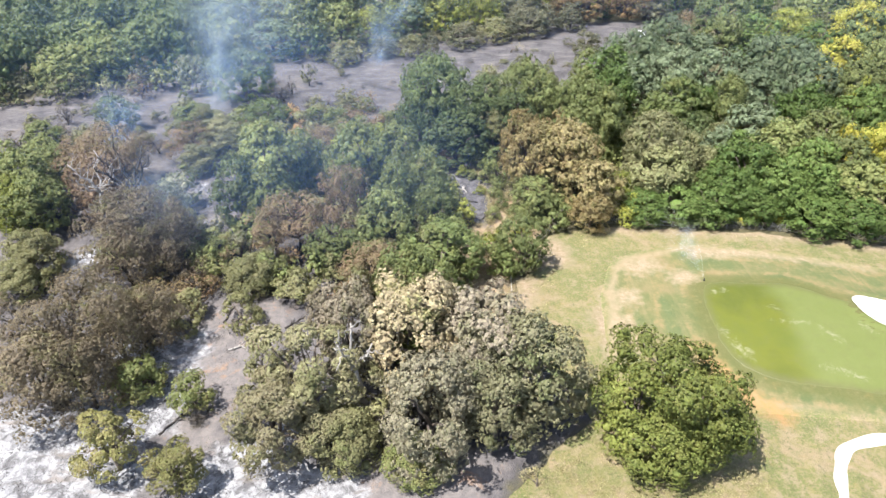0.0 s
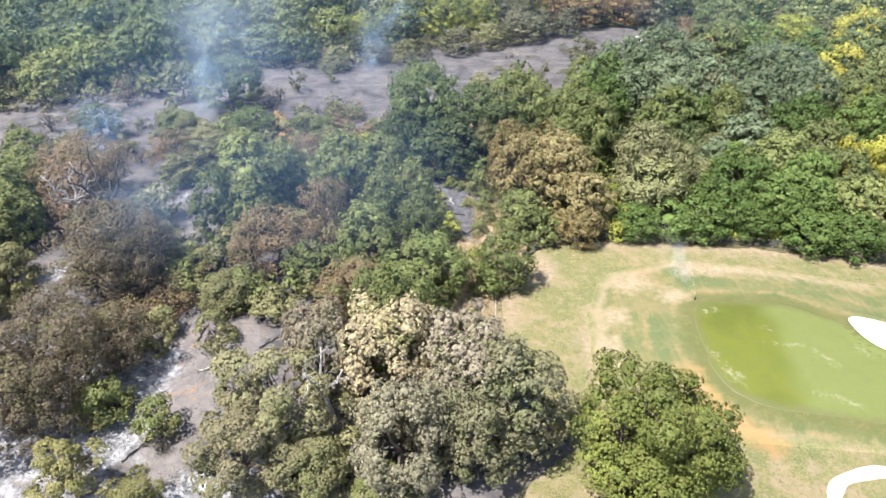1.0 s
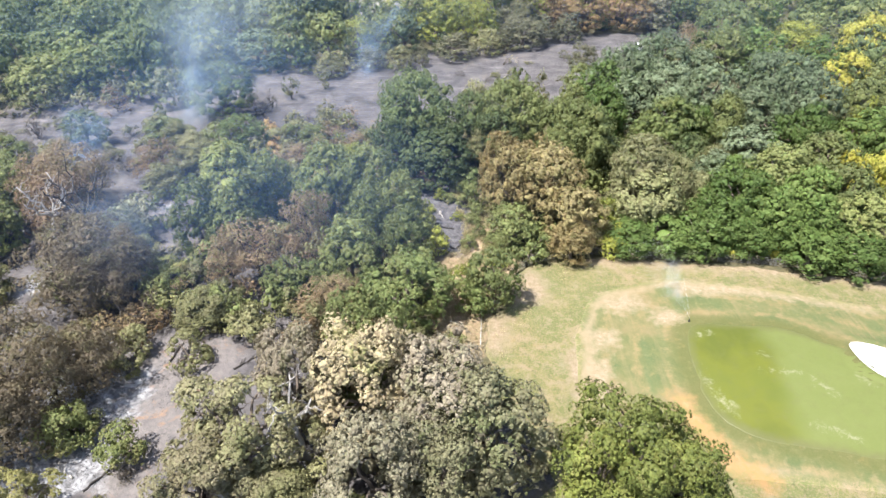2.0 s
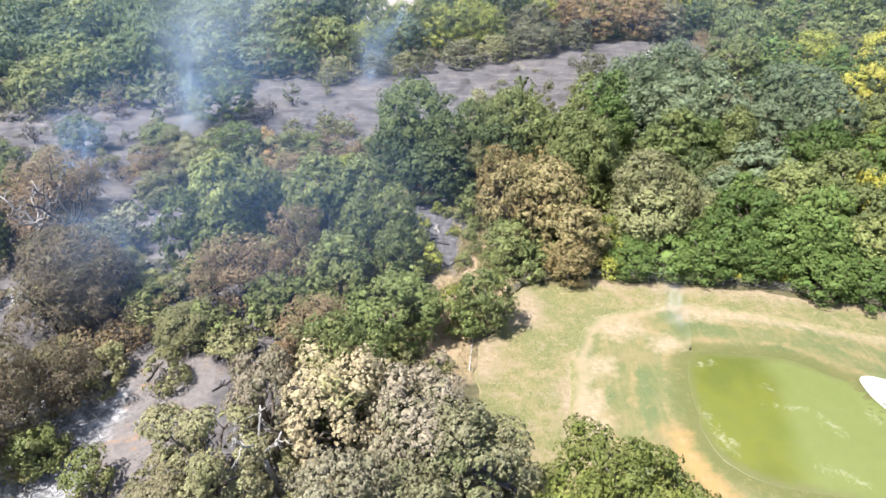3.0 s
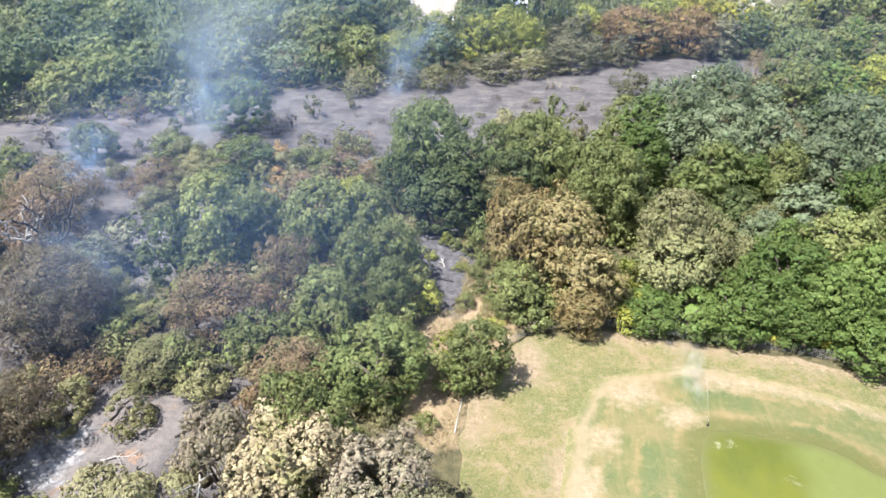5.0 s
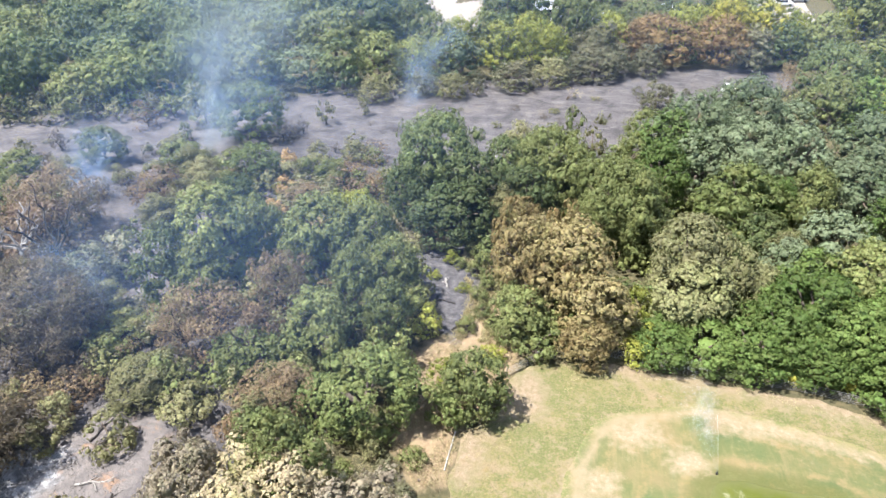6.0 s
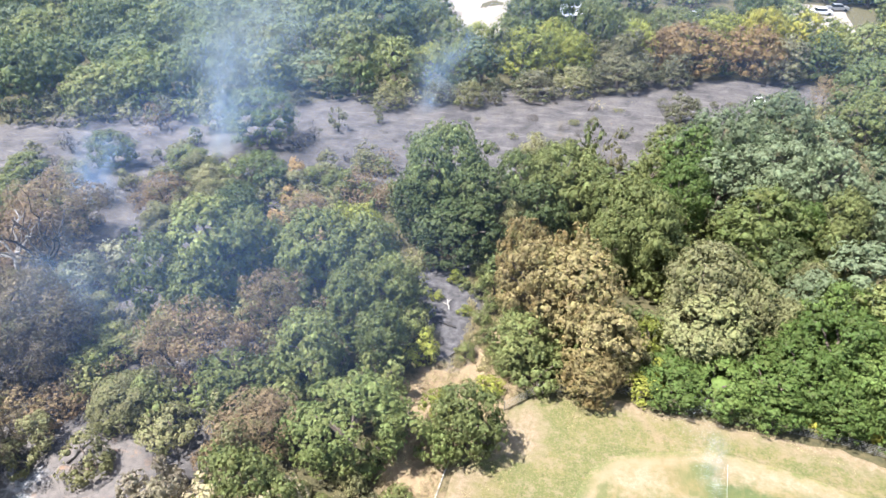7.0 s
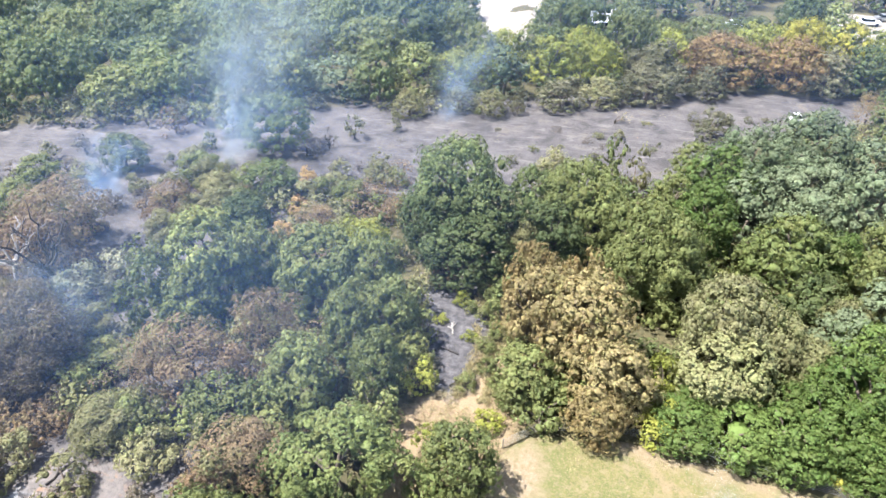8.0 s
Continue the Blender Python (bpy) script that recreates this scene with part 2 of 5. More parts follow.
def mown_material():
    m, nt, b = material("mown_fringe_grass")
    co = coords(nt)
    n1, n2, n3 = noise_tex(nt, co, 0.16, 6, 0.65, 0.5), noise_tex(nt, co, 0.8, 7, 0.75), noise_tex(nt, co, 7, 4, 0.75)
    c = ramp(nt, n1, [(0.4, (0.056, 0.082, 0.024)), (0.51, (0.085, 0.097, 0.03)), (0.62, (0.141, 0.116, 0.05))])
    c = mixc(nt, span(nt, n2, 0.54, 0.68, 0, 0.5), c, (0.191, 0.141, 0.068))
    stretch = node(nt, "ShaderNodeMapping", Scale=(0.9, 0.09, 1.0))
    nt.links.new(co, stretch.inputs["Vector"])
    lanes = noise_tex(nt, stretch.outputs[0], 1.0, 5, 0.7)
    c = mixc(nt, span(nt, lanes, 0.52, 0.66, 0, 0.5), c, (0.186, 0.141, 0.068))
    c = mixc(nt, span(nt, lanes, 0.48, 0.34, 0, 0.6), c, (0.07, 0.097, 0.034))
    rings = mathn(nt, "SINE", mathn(nt, "ADD", mathn(nt, "MULTIPLY", attr(nt, "ring"), 2.6), mathn(nt, "MULTIPLY", n1, 7.0)))
    c = mixc(nt, mathn(nt, "MULTIPLY", span(nt, rings, 0.2, 1.0, 0, 0.7), span(nt, n2, 0.4, 0.6)), c, (0.201, 0.144, 0.066))
    collar = mathn(nt, "ADD", attr(nt, "ring"), mathn(nt, "MULTIPLY", n2, 0.8))
    c = mixc(nt, span(nt, collar, 2.1, 1.0, 0, 0.85), c, (0.066, 0.073, 0.013))
    c = mixc(nt, edge_mask(nt, "tan", co, 1.4, 0.32), c, bare_earth(nt, co))
    c = mixc(nt, span(nt, n3, 0.35, 0.7, 0, 0.18), c, (0.171, 0.145, 0.07))
    c = mixc(nt, edge_mask(nt, "rim", co, 1.6, 0.45), c, straw_turf(nt, co)[0])
    c = mixc(nt, mathn(nt, "MULTIPLY", attr(nt, "hem"), span(nt, n2, 0.32, 0.58, 0.3, 0.95)), c, (0.241, 0.184, 0.115))
    c = mixc(nt, edge_mask(nt, "clay", co, 1.2, 0.35), c, clay(nt, co))
    nt.links.new(c, b.inputs["Base Color"])
    b.inputs["Roughness"].default_value = 0.8
    bump(nt, b, n3, 0.35, 0.05)
    return m


def green_material():
    m, nt, b = material("wet_putting_green")
    co = coords(nt)
    n1, n2, n3 = noise_tex(nt, co, 0.12, 5, 0.6, 0.4), noise_tex(nt, co, 0.5, 6, 0.65), noise_tex(nt, co, 9, 3)
    c = ramp(nt, n1, [(0.4, (0.062, 0.074, 0.003)), (0.55, (0.088, 0.097, 0.004)), (0.68, (0.074, 0.089, 0.006))])
    c = mixc(nt, attr(nt, "pale"), c, mixc(nt, n2, (0.09, 0.11, 0.022), (0.122, 0.138, 0.04)))
    st = noise_tex(nt, co, 1.7, 7, 0.8, 0.8)
    c = mixc(nt, span(nt, mathn(nt, "ADD", attr(nt, "worn"), mathn(nt, "MULTIPLY", mathn(nt, "SUBTRACT", st, 0.5), 3.0)), 0.5, 1.15, 0, 0.85), c, (0.26, 0.255, 0.165))
    c = mixc(nt, span(nt, n3, 0.3, 0.7, 0, 0.2), c, (0.075, 0.094, 0.008))
    c = mixc(nt, edge_mask(nt, "edge", co, 1.4, 0.5), c, mixc(nt, n2, (0.066, 0.073, 0.013), (0.11, 0.11, 0.04)))
    nt.links.new(c, b.inputs["Base Color"])
    b.inputs["Roughness"].default_value = 0.62
    bump(nt, b, n3, 0.15, 0.02)
    return m


def plain_material(name, low, high, scale=3.0, rough=0.8, metal=0.0, relief=0.3, dist=0.03):
    m, nt, b = material(name)
    co = coords(nt)
    n, f = noise_tex(nt, co, scale, 6, 0.65), noise_tex(nt, co, scale * 6, 4, 0.7)
    c = mixc(nt, span(nt, n, 0.3, 0.7), low, high)
    c = mixc(nt, span(nt, f, 0.4, 0.75, 0, 0.35), c, tuple(v * 0.7 for v in low))
    nt.links.new(c, b.inputs["Base Color"])
    b.inputs["Roughness"].default_value, b.inputs["Metallic"].default_value = rough, metal
    bump(nt, b, f, relief, dist)
    return m


def leaf_material(name, base, second, third=None, patch=0.35, through_light=0.2, vary=0.25):
    """Leaves: two colours in patches, each leaf and each tree a little different, some light let through."""
    m, nt, b = material(name)
    co = coords(nt)
    geo = nt.nodes.new("ShaderNodeNewGeometry")
    info = nt.nodes.new("ShaderNodeObjectInfo")
    n = noise_tex(nt, co, 0.55, 3, 0.6)
    shifted = mathn(nt, "ADD", n, mathn(nt, "MULTIPLY", mathn(nt, "SUBTRACT", info.outputs["Random"], 0.5), 0.3))
    c = mixc(nt, span(nt, shifted, 0.5 - patch * 0.5, 0.5 + patch * 0.5), base, second)
    if third:
        c = mixc(nt, span(nt, noise_tex(nt, co, 0.35, 4, 0.7), 0.52, 0.66, 0, 0.85), c, third)
    bright = span(nt, geo.outputs["Random Per Island"], 0, 1, 1 - vary, 1 + vary)
    tree = span(nt, info.outputs["Random"], 0, 1, 0.82, 1.2)
    hsv = node(nt, "ShaderNodeHueSaturation")
    nt.links.new(c, hsv.inputs["Color"])
    nt.links.new(mathn(nt, "MULTIPLY", bright, tree), hsv.inputs["Value"])
    nt.links.new(span(nt, geo.outputs["Random Per Island"], 0, 1, 0.485, 0.515), hsv.inputs["Hue"])
    nt.links.new(hsv.outputs[0], b.inputs["Base Color"])
    b.inputs["Roughness"].default_value = 0.5
    b.inputs["Specular IOR Level"].default_value = 0.22
    bump(nt, b, noise_tex(nt, co, 7.0, 3, 0.7), 0.6, 0.12)
    tr = nt.nodes.new("ShaderNodeBsdfTranslucent")
    nt.links.new(hsv.outputs[0], tr.inputs[0])
    mx = nt.nodes.new("ShaderNodeMixShader")
    mx.inputs[0].default_value = through_light
    nt.links.new(b.outputs[0], mx.inputs[1])
    nt.links.new(tr.outputs[0], mx.inputs[2])
    nt.links.new(mx.outputs[0], nt.nodes["Material Output"].inputs[0])
    return m


MAT_GROUND, MAT_LAWN, MAT_MOWN, MAT_GREEN = ground_material(), lawn_material(), mown_material(), green_material()
MAT_SAND = plain_material("bunker_sand", (0.42, 0.4, 0.37), (0.5, 0.485, 0.455), 1.2, 0.95, 0, 0.3, 0.05)
MAT_BARK = plain_material("grey_brown_bark", (0.09, 0.07, 0.055), (0.19, 0.155, 0.125), 4, 0.95, 0, 0.8, 0.06)
MAT_CHARRED = plain_material("charred_bark", (0.02, 0.018, 0.017), (0.07, 0.06, 0.055), 3, 0.95, 0, 0.8, 0.06)
MAT_BLEACHED = plain_material("bleached_dead_wood", (0.24, 0.22, 0.2), (0.4, 0.38, 0.35), 3, 0.85, 0, 0.6, 0.05)

LEAF = {
    "oak": leaf_material("oak_leaves", (0.12, 0.144, 0.052), (0.186, 0.204, 0.072)),
    "dark": leaf_material("dark_oak_leaves", (0.073, 0.099, 0.039), (0.121, 0.148, 0.055)),
    "pale": leaf_material("heat_bleached_leaves", (0.193, 0.163, 0.112), (0.229, 0.197, 0.142), (0.126, 0.131, 0.062)),
    "greypale": leaf_material("dusty_green_leaves", (0.27, 0.26, 0.174), (0.21, 0.22, 0.12), (0.14, 0.165, 0.072)),
    "straw": leaf_material("straw_green_leaves", (0.222, 0.216, 0.11), (0.19, 0.194, 0.088), (0.165, 0.178, 0.07)),
    "mixed": leaf_material("half_scorched_leaves", (0.27, 0.215, 0.121), (0.306, 0.259, 0.16), (0.194, 0.204, 0.066)),
    "tan": leaf_material("tan_scorched_leaves", (0.243, 0.18, 0.079), (0.212, 0.179, 0.086), (0.155, 0.156, 0.057)),
    "brushwood": leaf_material("dusky_olive_leaves", (0.133, 0.133, 0.073), (0.177, 0.165, 0.099), (0.106, 0.124, 0.058)),
    "burnt": leaf_material("burnt_brown_leaves", (0.122, 0.098, 0.067), (0.17, 0.136, 0.085), (0.145, 0.146, 0.058)),
    "rust": leaf_material("rust_brown_leaves", (0.235, 0.159, 0.092), (0.2, 0.15, 0.086), (0.165, 0.16, 0.063)),
    "ember": leaf_material("orange_brown_leaves", (0.242, 0.158, 0.066), (0.196, 0.137, 0.065), (0.133, 0.117, 0.048)),
    "orange": leaf_material("pale_orange_leaves", (0.446, 0.294, 0.134), (0.388, 0.275, 0.125), (0.233, 0.19, 0.086)),
    "olive": leaf_material("olive_brush_leaves", (0.182, 0.18, 0.082), (0.224, 0.213, 0.106), (0.147, 0.171, 0.058)),
    "shrub": leaf_material("shrub_leaves", (0.14, 0.165, 0.056), (0.185, 0.194, 0.074), (0.23, 0.191, 0.092)),
    "sparse": leaf_material("thin_olive_leaves", (0.182, 0.182, 0.066), (0.209, 0.193, 0.074), (0.264, 0.22, 0.108)),
    "char": leaf_material("singed_twigs", (0.103, 0.087, 0.07), (0.14, 0.115, 0.086), (0.132, 0.125, 0.065)),
    "yg": leaf_material("yellow_green_leaves", (0.198, 0.221, 0.045), (0.255, 0.262, 0.054), (0.132, 0.166, 0.045)),
    "yellow": leaf_material("yellow_leaves", (0.36, 0.33, 0.054), (0.31, 0.3, 0.06), (0.25, 0.26, 0.066)),
    "fern": leaf_material("feathery_locust_leaves", (0.073, 0.116, 0.028), (0.113, 0.159, 0.043)),
    "grey": leaf_material("grey_green_leaves", (0.119, 0.152, 0.081), (0.147, 0.179, 0.103), (0.079, 0.111, 0.047)),
    "dead": leaf_material("dry_twig_leaves", (0.21, 0.142, 0.088), (0.17, 0.125, 0.082)),
    "tuft": leaf_material("dry_grass_blades", (0.36, 0.3, 0.174), (0.29, 0.26, 0.126), vary=0.2),
    "willow": leaf_material("soft_olive_leaves", (0.11, 0.141, 0.045), (0.155, 0.184, 0.062), (0.176, 0.181, 0.061)),
    "loose": leaf_material("greenish_bleached_leaves", (0.234, 0.206, 0.121), (0.195, 0.188, 0.096), (0.137, 0.143, 0.059)),
    "bleached": leaf_material("ash_pale_leaves", (0.255, 0.231, 0.156), (0.223, 0.208, 0.134), (0.159, 0.159, 0.087)),
    "dusty": leaf_material("dusty_olive_oak_leaves", (0.22, 0.209, 0.121), (0.165, 0.176, 0.079), (0.116, 0.143, 0.053)),
    "lime": leaf_material("sunlit_oak_leaves", (0.114, 0.136, 0.034), (0.166, 0.185, 0.045), (0.19, 0.19, 0.06)),
}

# ---- ground ----
def steps(lo, hi, fine, far):
    inner = np.arange(lo, hi + fine * 0.5, fine)
    grow = np.cumsum(fine * 1.35 ** np.arange(1, 30))
    grow = grow[grow < far]
    return np.concatenate([lo - grow[::-1], inner, hi + grow])


def zone(x, y, polys, soft):
    d = np.max([poly_dist(x, y, p) for p in polys], axis=0)
    return np.clip(0.5 + d / (2 * soft), 0, 1)


def put_attr(me, name, values):
    a = me.attributes.new(name, "FLOAT", "POINT")
    a.data.foreach_set("value", np.asarray(values, np.float32))


def build_ground():
    xs, ys = steps(-75, 62, 0.75, 2600), steps(-30, 132, 0.75, 2600)
    X, Y = np.meshgrid(xs, ys)
    x, y = X.ravel(), Y.ravel()
    nx, ny = len(xs), len(ys)
    i = np.arange(nx * ny).reshape(ny, nx)
    f = np.stack([i[:-1, :-1], i[:-1, 1:], i[1:, 1:], i[1:, :-1]], -1).reshape(-1, 4)
    z = ground_h(x, y) - 0.25 * smooth01(poly_dist(x, y, LAWN), 0.2, 1.2)
    me = mesh_of("ground", np.stack([x, y, z], -1), f, MAT_GROUND, True)
    put_attr(me, "burnt", zone(x, y, [BURNT], 1.6))
    put_attr(me, "soil", zone(x, y, SOIL, 1.2))
    put_attr(me, "dry", zone(x, y, [STRIP], 1.0))
    put_attr(me, "track", zone(x, y, [TRACK], 0.7))
    put_attr(me, "ash", zone(x, y, ASH, 1.1))
    tagged(new("ground", me), "burnt grey soil with white ash drifts and woodland floor", "ground", kind="structure")


def sheet(name, outline, lift, mat, centre, rings=26, ragged=0.0, edge=0.05):
    """A patch of turf over the ground: rings from a ragged outline to a centre, its rim let down into the ground."""
    pts = []
    for (x0, y0), (x1, y1) in zip(outline, outline[1:] + outline[:1]):
        n = max(1, int(math.hypot(x1 - x0, y1 - y0) / 0.5))
        pts += [(x0 + (x1 - x0) * k / n, y0 + (y1 - y0) * k / n) for k in range(n)]
    p = np.array(pts)
    if ragged:
        p = p + ragged * np.stack([fbm(p[:, 0], p[:, 1], 1.6) - 0.5, fbm(p[:, 0], p[:, 1], 1.6, NOISE_B) - 0.5], -1) * 2 * (p[:, 1:] > 14)
    c = np.array(centre)
    k = len(p)
    s = np.concatenate([[1.0, 0.995], np.linspace(0.985, 0.02, rings)])
    V = (c + s[:, None, None] * (p - c)[None]).reshape(-1, 2)
    z = ground_h(V[:, 0], V[:, 1]) + lift
    z[:k] -= edge + lift
    faces = []
    for r in range(len(s) - 1):
        for j in range(k):
            a, b_ = r * k + j, r * k + (j + 1) % k
            faces.append((a, b_, b_ + k, a + k))
    faces.append(tuple((len(s) - 1) * k + j for j in range(k)))
    me = mesh_of(name, np.column_stack([V, z]), faces, mat, True)
    bm = bmesh.new()
    bm.from_mesh(me)
    bmesh.ops.recalc_face_normals(bm, faces=bm.faces)
    if sum(f.normal.z for f in bm.faces) < 0:
        bmesh.ops.reverse_faces(bm, faces=bm.faces)
    bm.to_mesh(me)
    bm.free()
    return new(name, me), V[:, 0], V[:, 1]


build_ground()
lawn, lx, ly = sheet("lawn", LAWN, 0.03, MAT_LAWN, (30, 38), 60, 0.5)
put_attr(lawn.data, "bare", zone(lx, ly, [[(8.6, 49), (12, 49.5), (12.5, 52), (11, 54.4), (8.8, 52)], [(13, 37), (15.5, 37), (16.2, 44), (14.2, 45), (12.6, 42)],
                                          [(16, 55.2), (26, 54.8), (40, 52.6), (60, 46), (60, 47.5), (46, 52.4), (32, 55.7), (16, 56.6)], [(6.4, 43), (8, 43), (8.6, 47.5), (6.6, 47.5)]], 1.2))
put_attr(lawn.data, "clay", zone(lx, ly, CLAY, 0.8))
tagged(lawn, "sun-dried straw and green rough grass beside a golf green", "lawn", kind="structure")
apron, lx, ly = sheet("mown_fringe", APRON, 0.045, MAT_MOWN, (30, 40), 50, 0.25, 0.03)
put_attr(apron.data, "tan", zone(lx, ly, [[(16.5, 49.5), (19.5, 51), (20.5, 49.2), (18, 47.6)], [(21, 46.5), (23, 47), (23, 48.2), (21, 48.2)], [(15, 43), (17, 44), (17.2, 45.5), (14.8, 45.6)],
                                          [(14, 38), (16, 38), (16, 42), (14, 42)], [(24, 50.8), (32, 50.4), (40, 48.4), (40, 50), (30, 52.6), (24, 53)]], 1.1))
put_attr(apron.data, "clay", zone(lx, ly, CLAY, 0.8))
hem = poly_dist(lx, ly, APRON) + 0.9 * (fbm(lx, ly, 2.5) - 0.5)
put_attr(apron.data, "hem", np.clip(1 - np.abs(hem - 0.9) / 0.6, 0, 1) * smooth01(30 - lx, 0, 8))
put_attr(apron.data, "ring", -poly_dist(lx, ly, GREEN))
put_attr(apron.data, "rim", 1 - smooth01(poly_dist(lx, ly, APRON), -0.2, 1.3))
tagged(apron, "mown green fringe with dry tan patches", "lawn", kind="structure")
green, lx, ly = sheet("putting_green", GREEN, 0.052, MAT_GREEN, (31, 39), 70, 0.34, 0.01)
put_attr(green.data, "pale", smooth01(lx - 0.12 * (ly - 40) + 1.8 * (fbm(lx, ly, 3.0) - 0.5), 27.4, 29.6))
WORN = [[(22.5, 41), (22.8, 38.6), (23.4, 36.7), (24.3, 36.2), (24.4, 36.9), (23.6, 38.2), (23.0, 41)], [(28.9, 35.5), (31.5, 34.0), (31.9, 34.3), (29.6, 35.8)], [(23.8, 45.3), (25.2, 45.5), (25.1, 45.0), (23.8, 44.6)],
        [(27.2, 40.5), (30.2, 40.2), (30.2, 40.6), (27.4, 40.9)], [(30.4, 39.6), (31.8, 37.9), (32.2, 38.1), (30.9, 40)], [(34.1, 40.2), (34.9, 38.9), (35.2, 39.2), (34.4, 40.4)], [(27.6, 42.6), (28.4, 42.2), (28.2, 42.8)]]
put_attr(green.data, "edge", 1 - smooth01(poly_dist(lx, ly, GREEN), -0.1, 1.0))
put_attr(green.data, "worn", zone(lx, ly, WORN, 0.7))
tagged(green, "watered olive-green putting green with sandy worn streaks", "putting green", kind="structure")
for b, c in ((BUNKER, (39.3, 41.3)),):
    ob, lx, ly = sheet("sand_bunker", b, 0.08, MAT_SAND, c, 14, 0.12, 0.02)
    tagged(ob, "pale sand bunker sunk into the green's edge", "bunker", kind="structure")


def ribbon(name, line, widths, lift, mat):
    V, faces = [], []
    k = 9
    for i, ((x, y), w) in enumerate(zip(line, widths)):
        a, b_ = Vector(line[max(0, i - 1)]), Vector(line[min(len(line) - 1, i + 1)])
        t = (b_ - a).normalized()
        for j in range(k):
            u = (j / (k - 1) - 0.5) * w
            px, py = x - t.y * u, y + t.x * u
            V.append((px, py, float(ground_h(px, py)) + (lift if 0 < j < k - 1 else -0.02)))
    for i in range(len(line) - 1):
        faces += [(i * k + j, i * k + k + j, i * k + k + j + 1, i * k + j + 1) for j in range(k - 1)]
    return new(name, mesh_of(name, V, faces, mat, True))


arc = rounded([(25.3, 22), (25.6, 25.0), (26.4, 27.0), (27.7, 28.5), (30.6, 29.1), (33.8, 28.4), (35.8, 26.6), (36, 20)], 6)[:42]
ob = ribbon("sand_bunker", arc, [0.55 + 0.4 * min(1, i / 14) + 0.12 * math.sin(i * 0.9) for i in range(len(arc))], 0.12, MAT_SAND)
tagged(ob, "horseshoe-shaped pale sand bunker in dry grass", "bunker", kind="structure")

# ---- trees ----
def tube(rs, p0, p1, r0, r1, sides=6, segs=5, wob=0.06):
    """A bent tapered limb from p0 to p1."""
    p0, p1 = np.array(p0, float), np.array(p1, float)
    d = p1 - p0
    L = np.linalg.norm(d) + 1e-6
    u = np.cross(d, (0.3, 0.2, 1.0)) if abs(d[2]) < 0.95 * L else np.cross(d, (1.0, 0.1, 0))
    u /= np.linalg.norm(u) + 1e-9
    w = np.cross(d / L, u)
    V, F = [], []
    for i in range(segs + 1):
        t = i / segs
        c = p0 + d * t + (rs.rand(3) - 0.5) * 2 * wob * L * (0 < i < segs)
        r = r0 + (r1 - r0) * t
        for j in range(sides):
            a = 2 * math.pi * j / sides
            V.append(c + r * (math.cos(a) * u + math.sin(a) * w))
    for i in range(segs):
        for j in range(sides):
            F.append((i * sides + j, i * sides + (j + 1) % sides, (i + 1) * sides + (j + 1) % sides, (i + 1) * sides + j))
    F.append(tuple(range(sides))[::-1])
    F.append(tuple(segs * sides + j for j in range(sides)))
    return V, F


def join(pieces):
    V, F = [], []
    for v, f in pieces:
        o = len(V)
        V += [tuple(float(c) for c in p) for p in v]
        F += [tuple(i + o for i in q) for q in f]
    return V, F


def leaf_cloud(rs, pos, nor, per, length, width, spread, droop):
    """Leaf rosettes: at each place a few folded leaves that lean out round its normal."""
    n = len(pos)
    up = np.where(np.abs(nor[:, 2:3]) < 0.9, np.array([[0, 0, 1.0]]), np.array([[1.0, 0, 0]]))
    u = np.cross(up, nor)
    u /= np.linalg.norm(u, axis=1, keepdims=True)
    w = np.cross(nor, u)
    a = rs.rand(n, per) * 0.9 + np.arange(per)[None] * 2 * math.pi / per + rs.rand(n, 1) * 6.28
    tilt = np.radians(rs.uniform(spread[0], spread[1], (n, per)))
    ln = length * rs.uniform(0.65, 1.3, (n, per))
    d = (np.sin(tilt)[..., None] * (np.cos(a)[..., None] * u[:, None] + np.sin(a)[..., None] * w[:, None]) + np.cos(tilt)[..., None] * nor[:, None])
    d[..., 2] -= droop
    d /= np.linalg.norm(d, axis=2, keepdims=True)
    side = np.cross(d, nor[:, None] + 0.35 * rs.randn(n, per, 3))
    side /= np.linalg.norm(side, axis=2, keepdims=True) + 1e-9
    nn = np.cross(side, d)
    base = pos[:, None] + rs.randn(n, per, 3) * length * 0.16
    ln = ln[..., None]
    tip = base + d * ln
    mid = base + d * ln * 0.3
    lft = mid + side * ln * width * 0.55 + nn * ln * 0.08
    rgt = mid - side * ln * width * 0.55 + nn * ln * 0.08
    V = np.stack([lft, tip, rgt], 2).reshape(-1, 3)
    F = np.arange(n * per * 3).reshape(-1, 3)
    return V, F


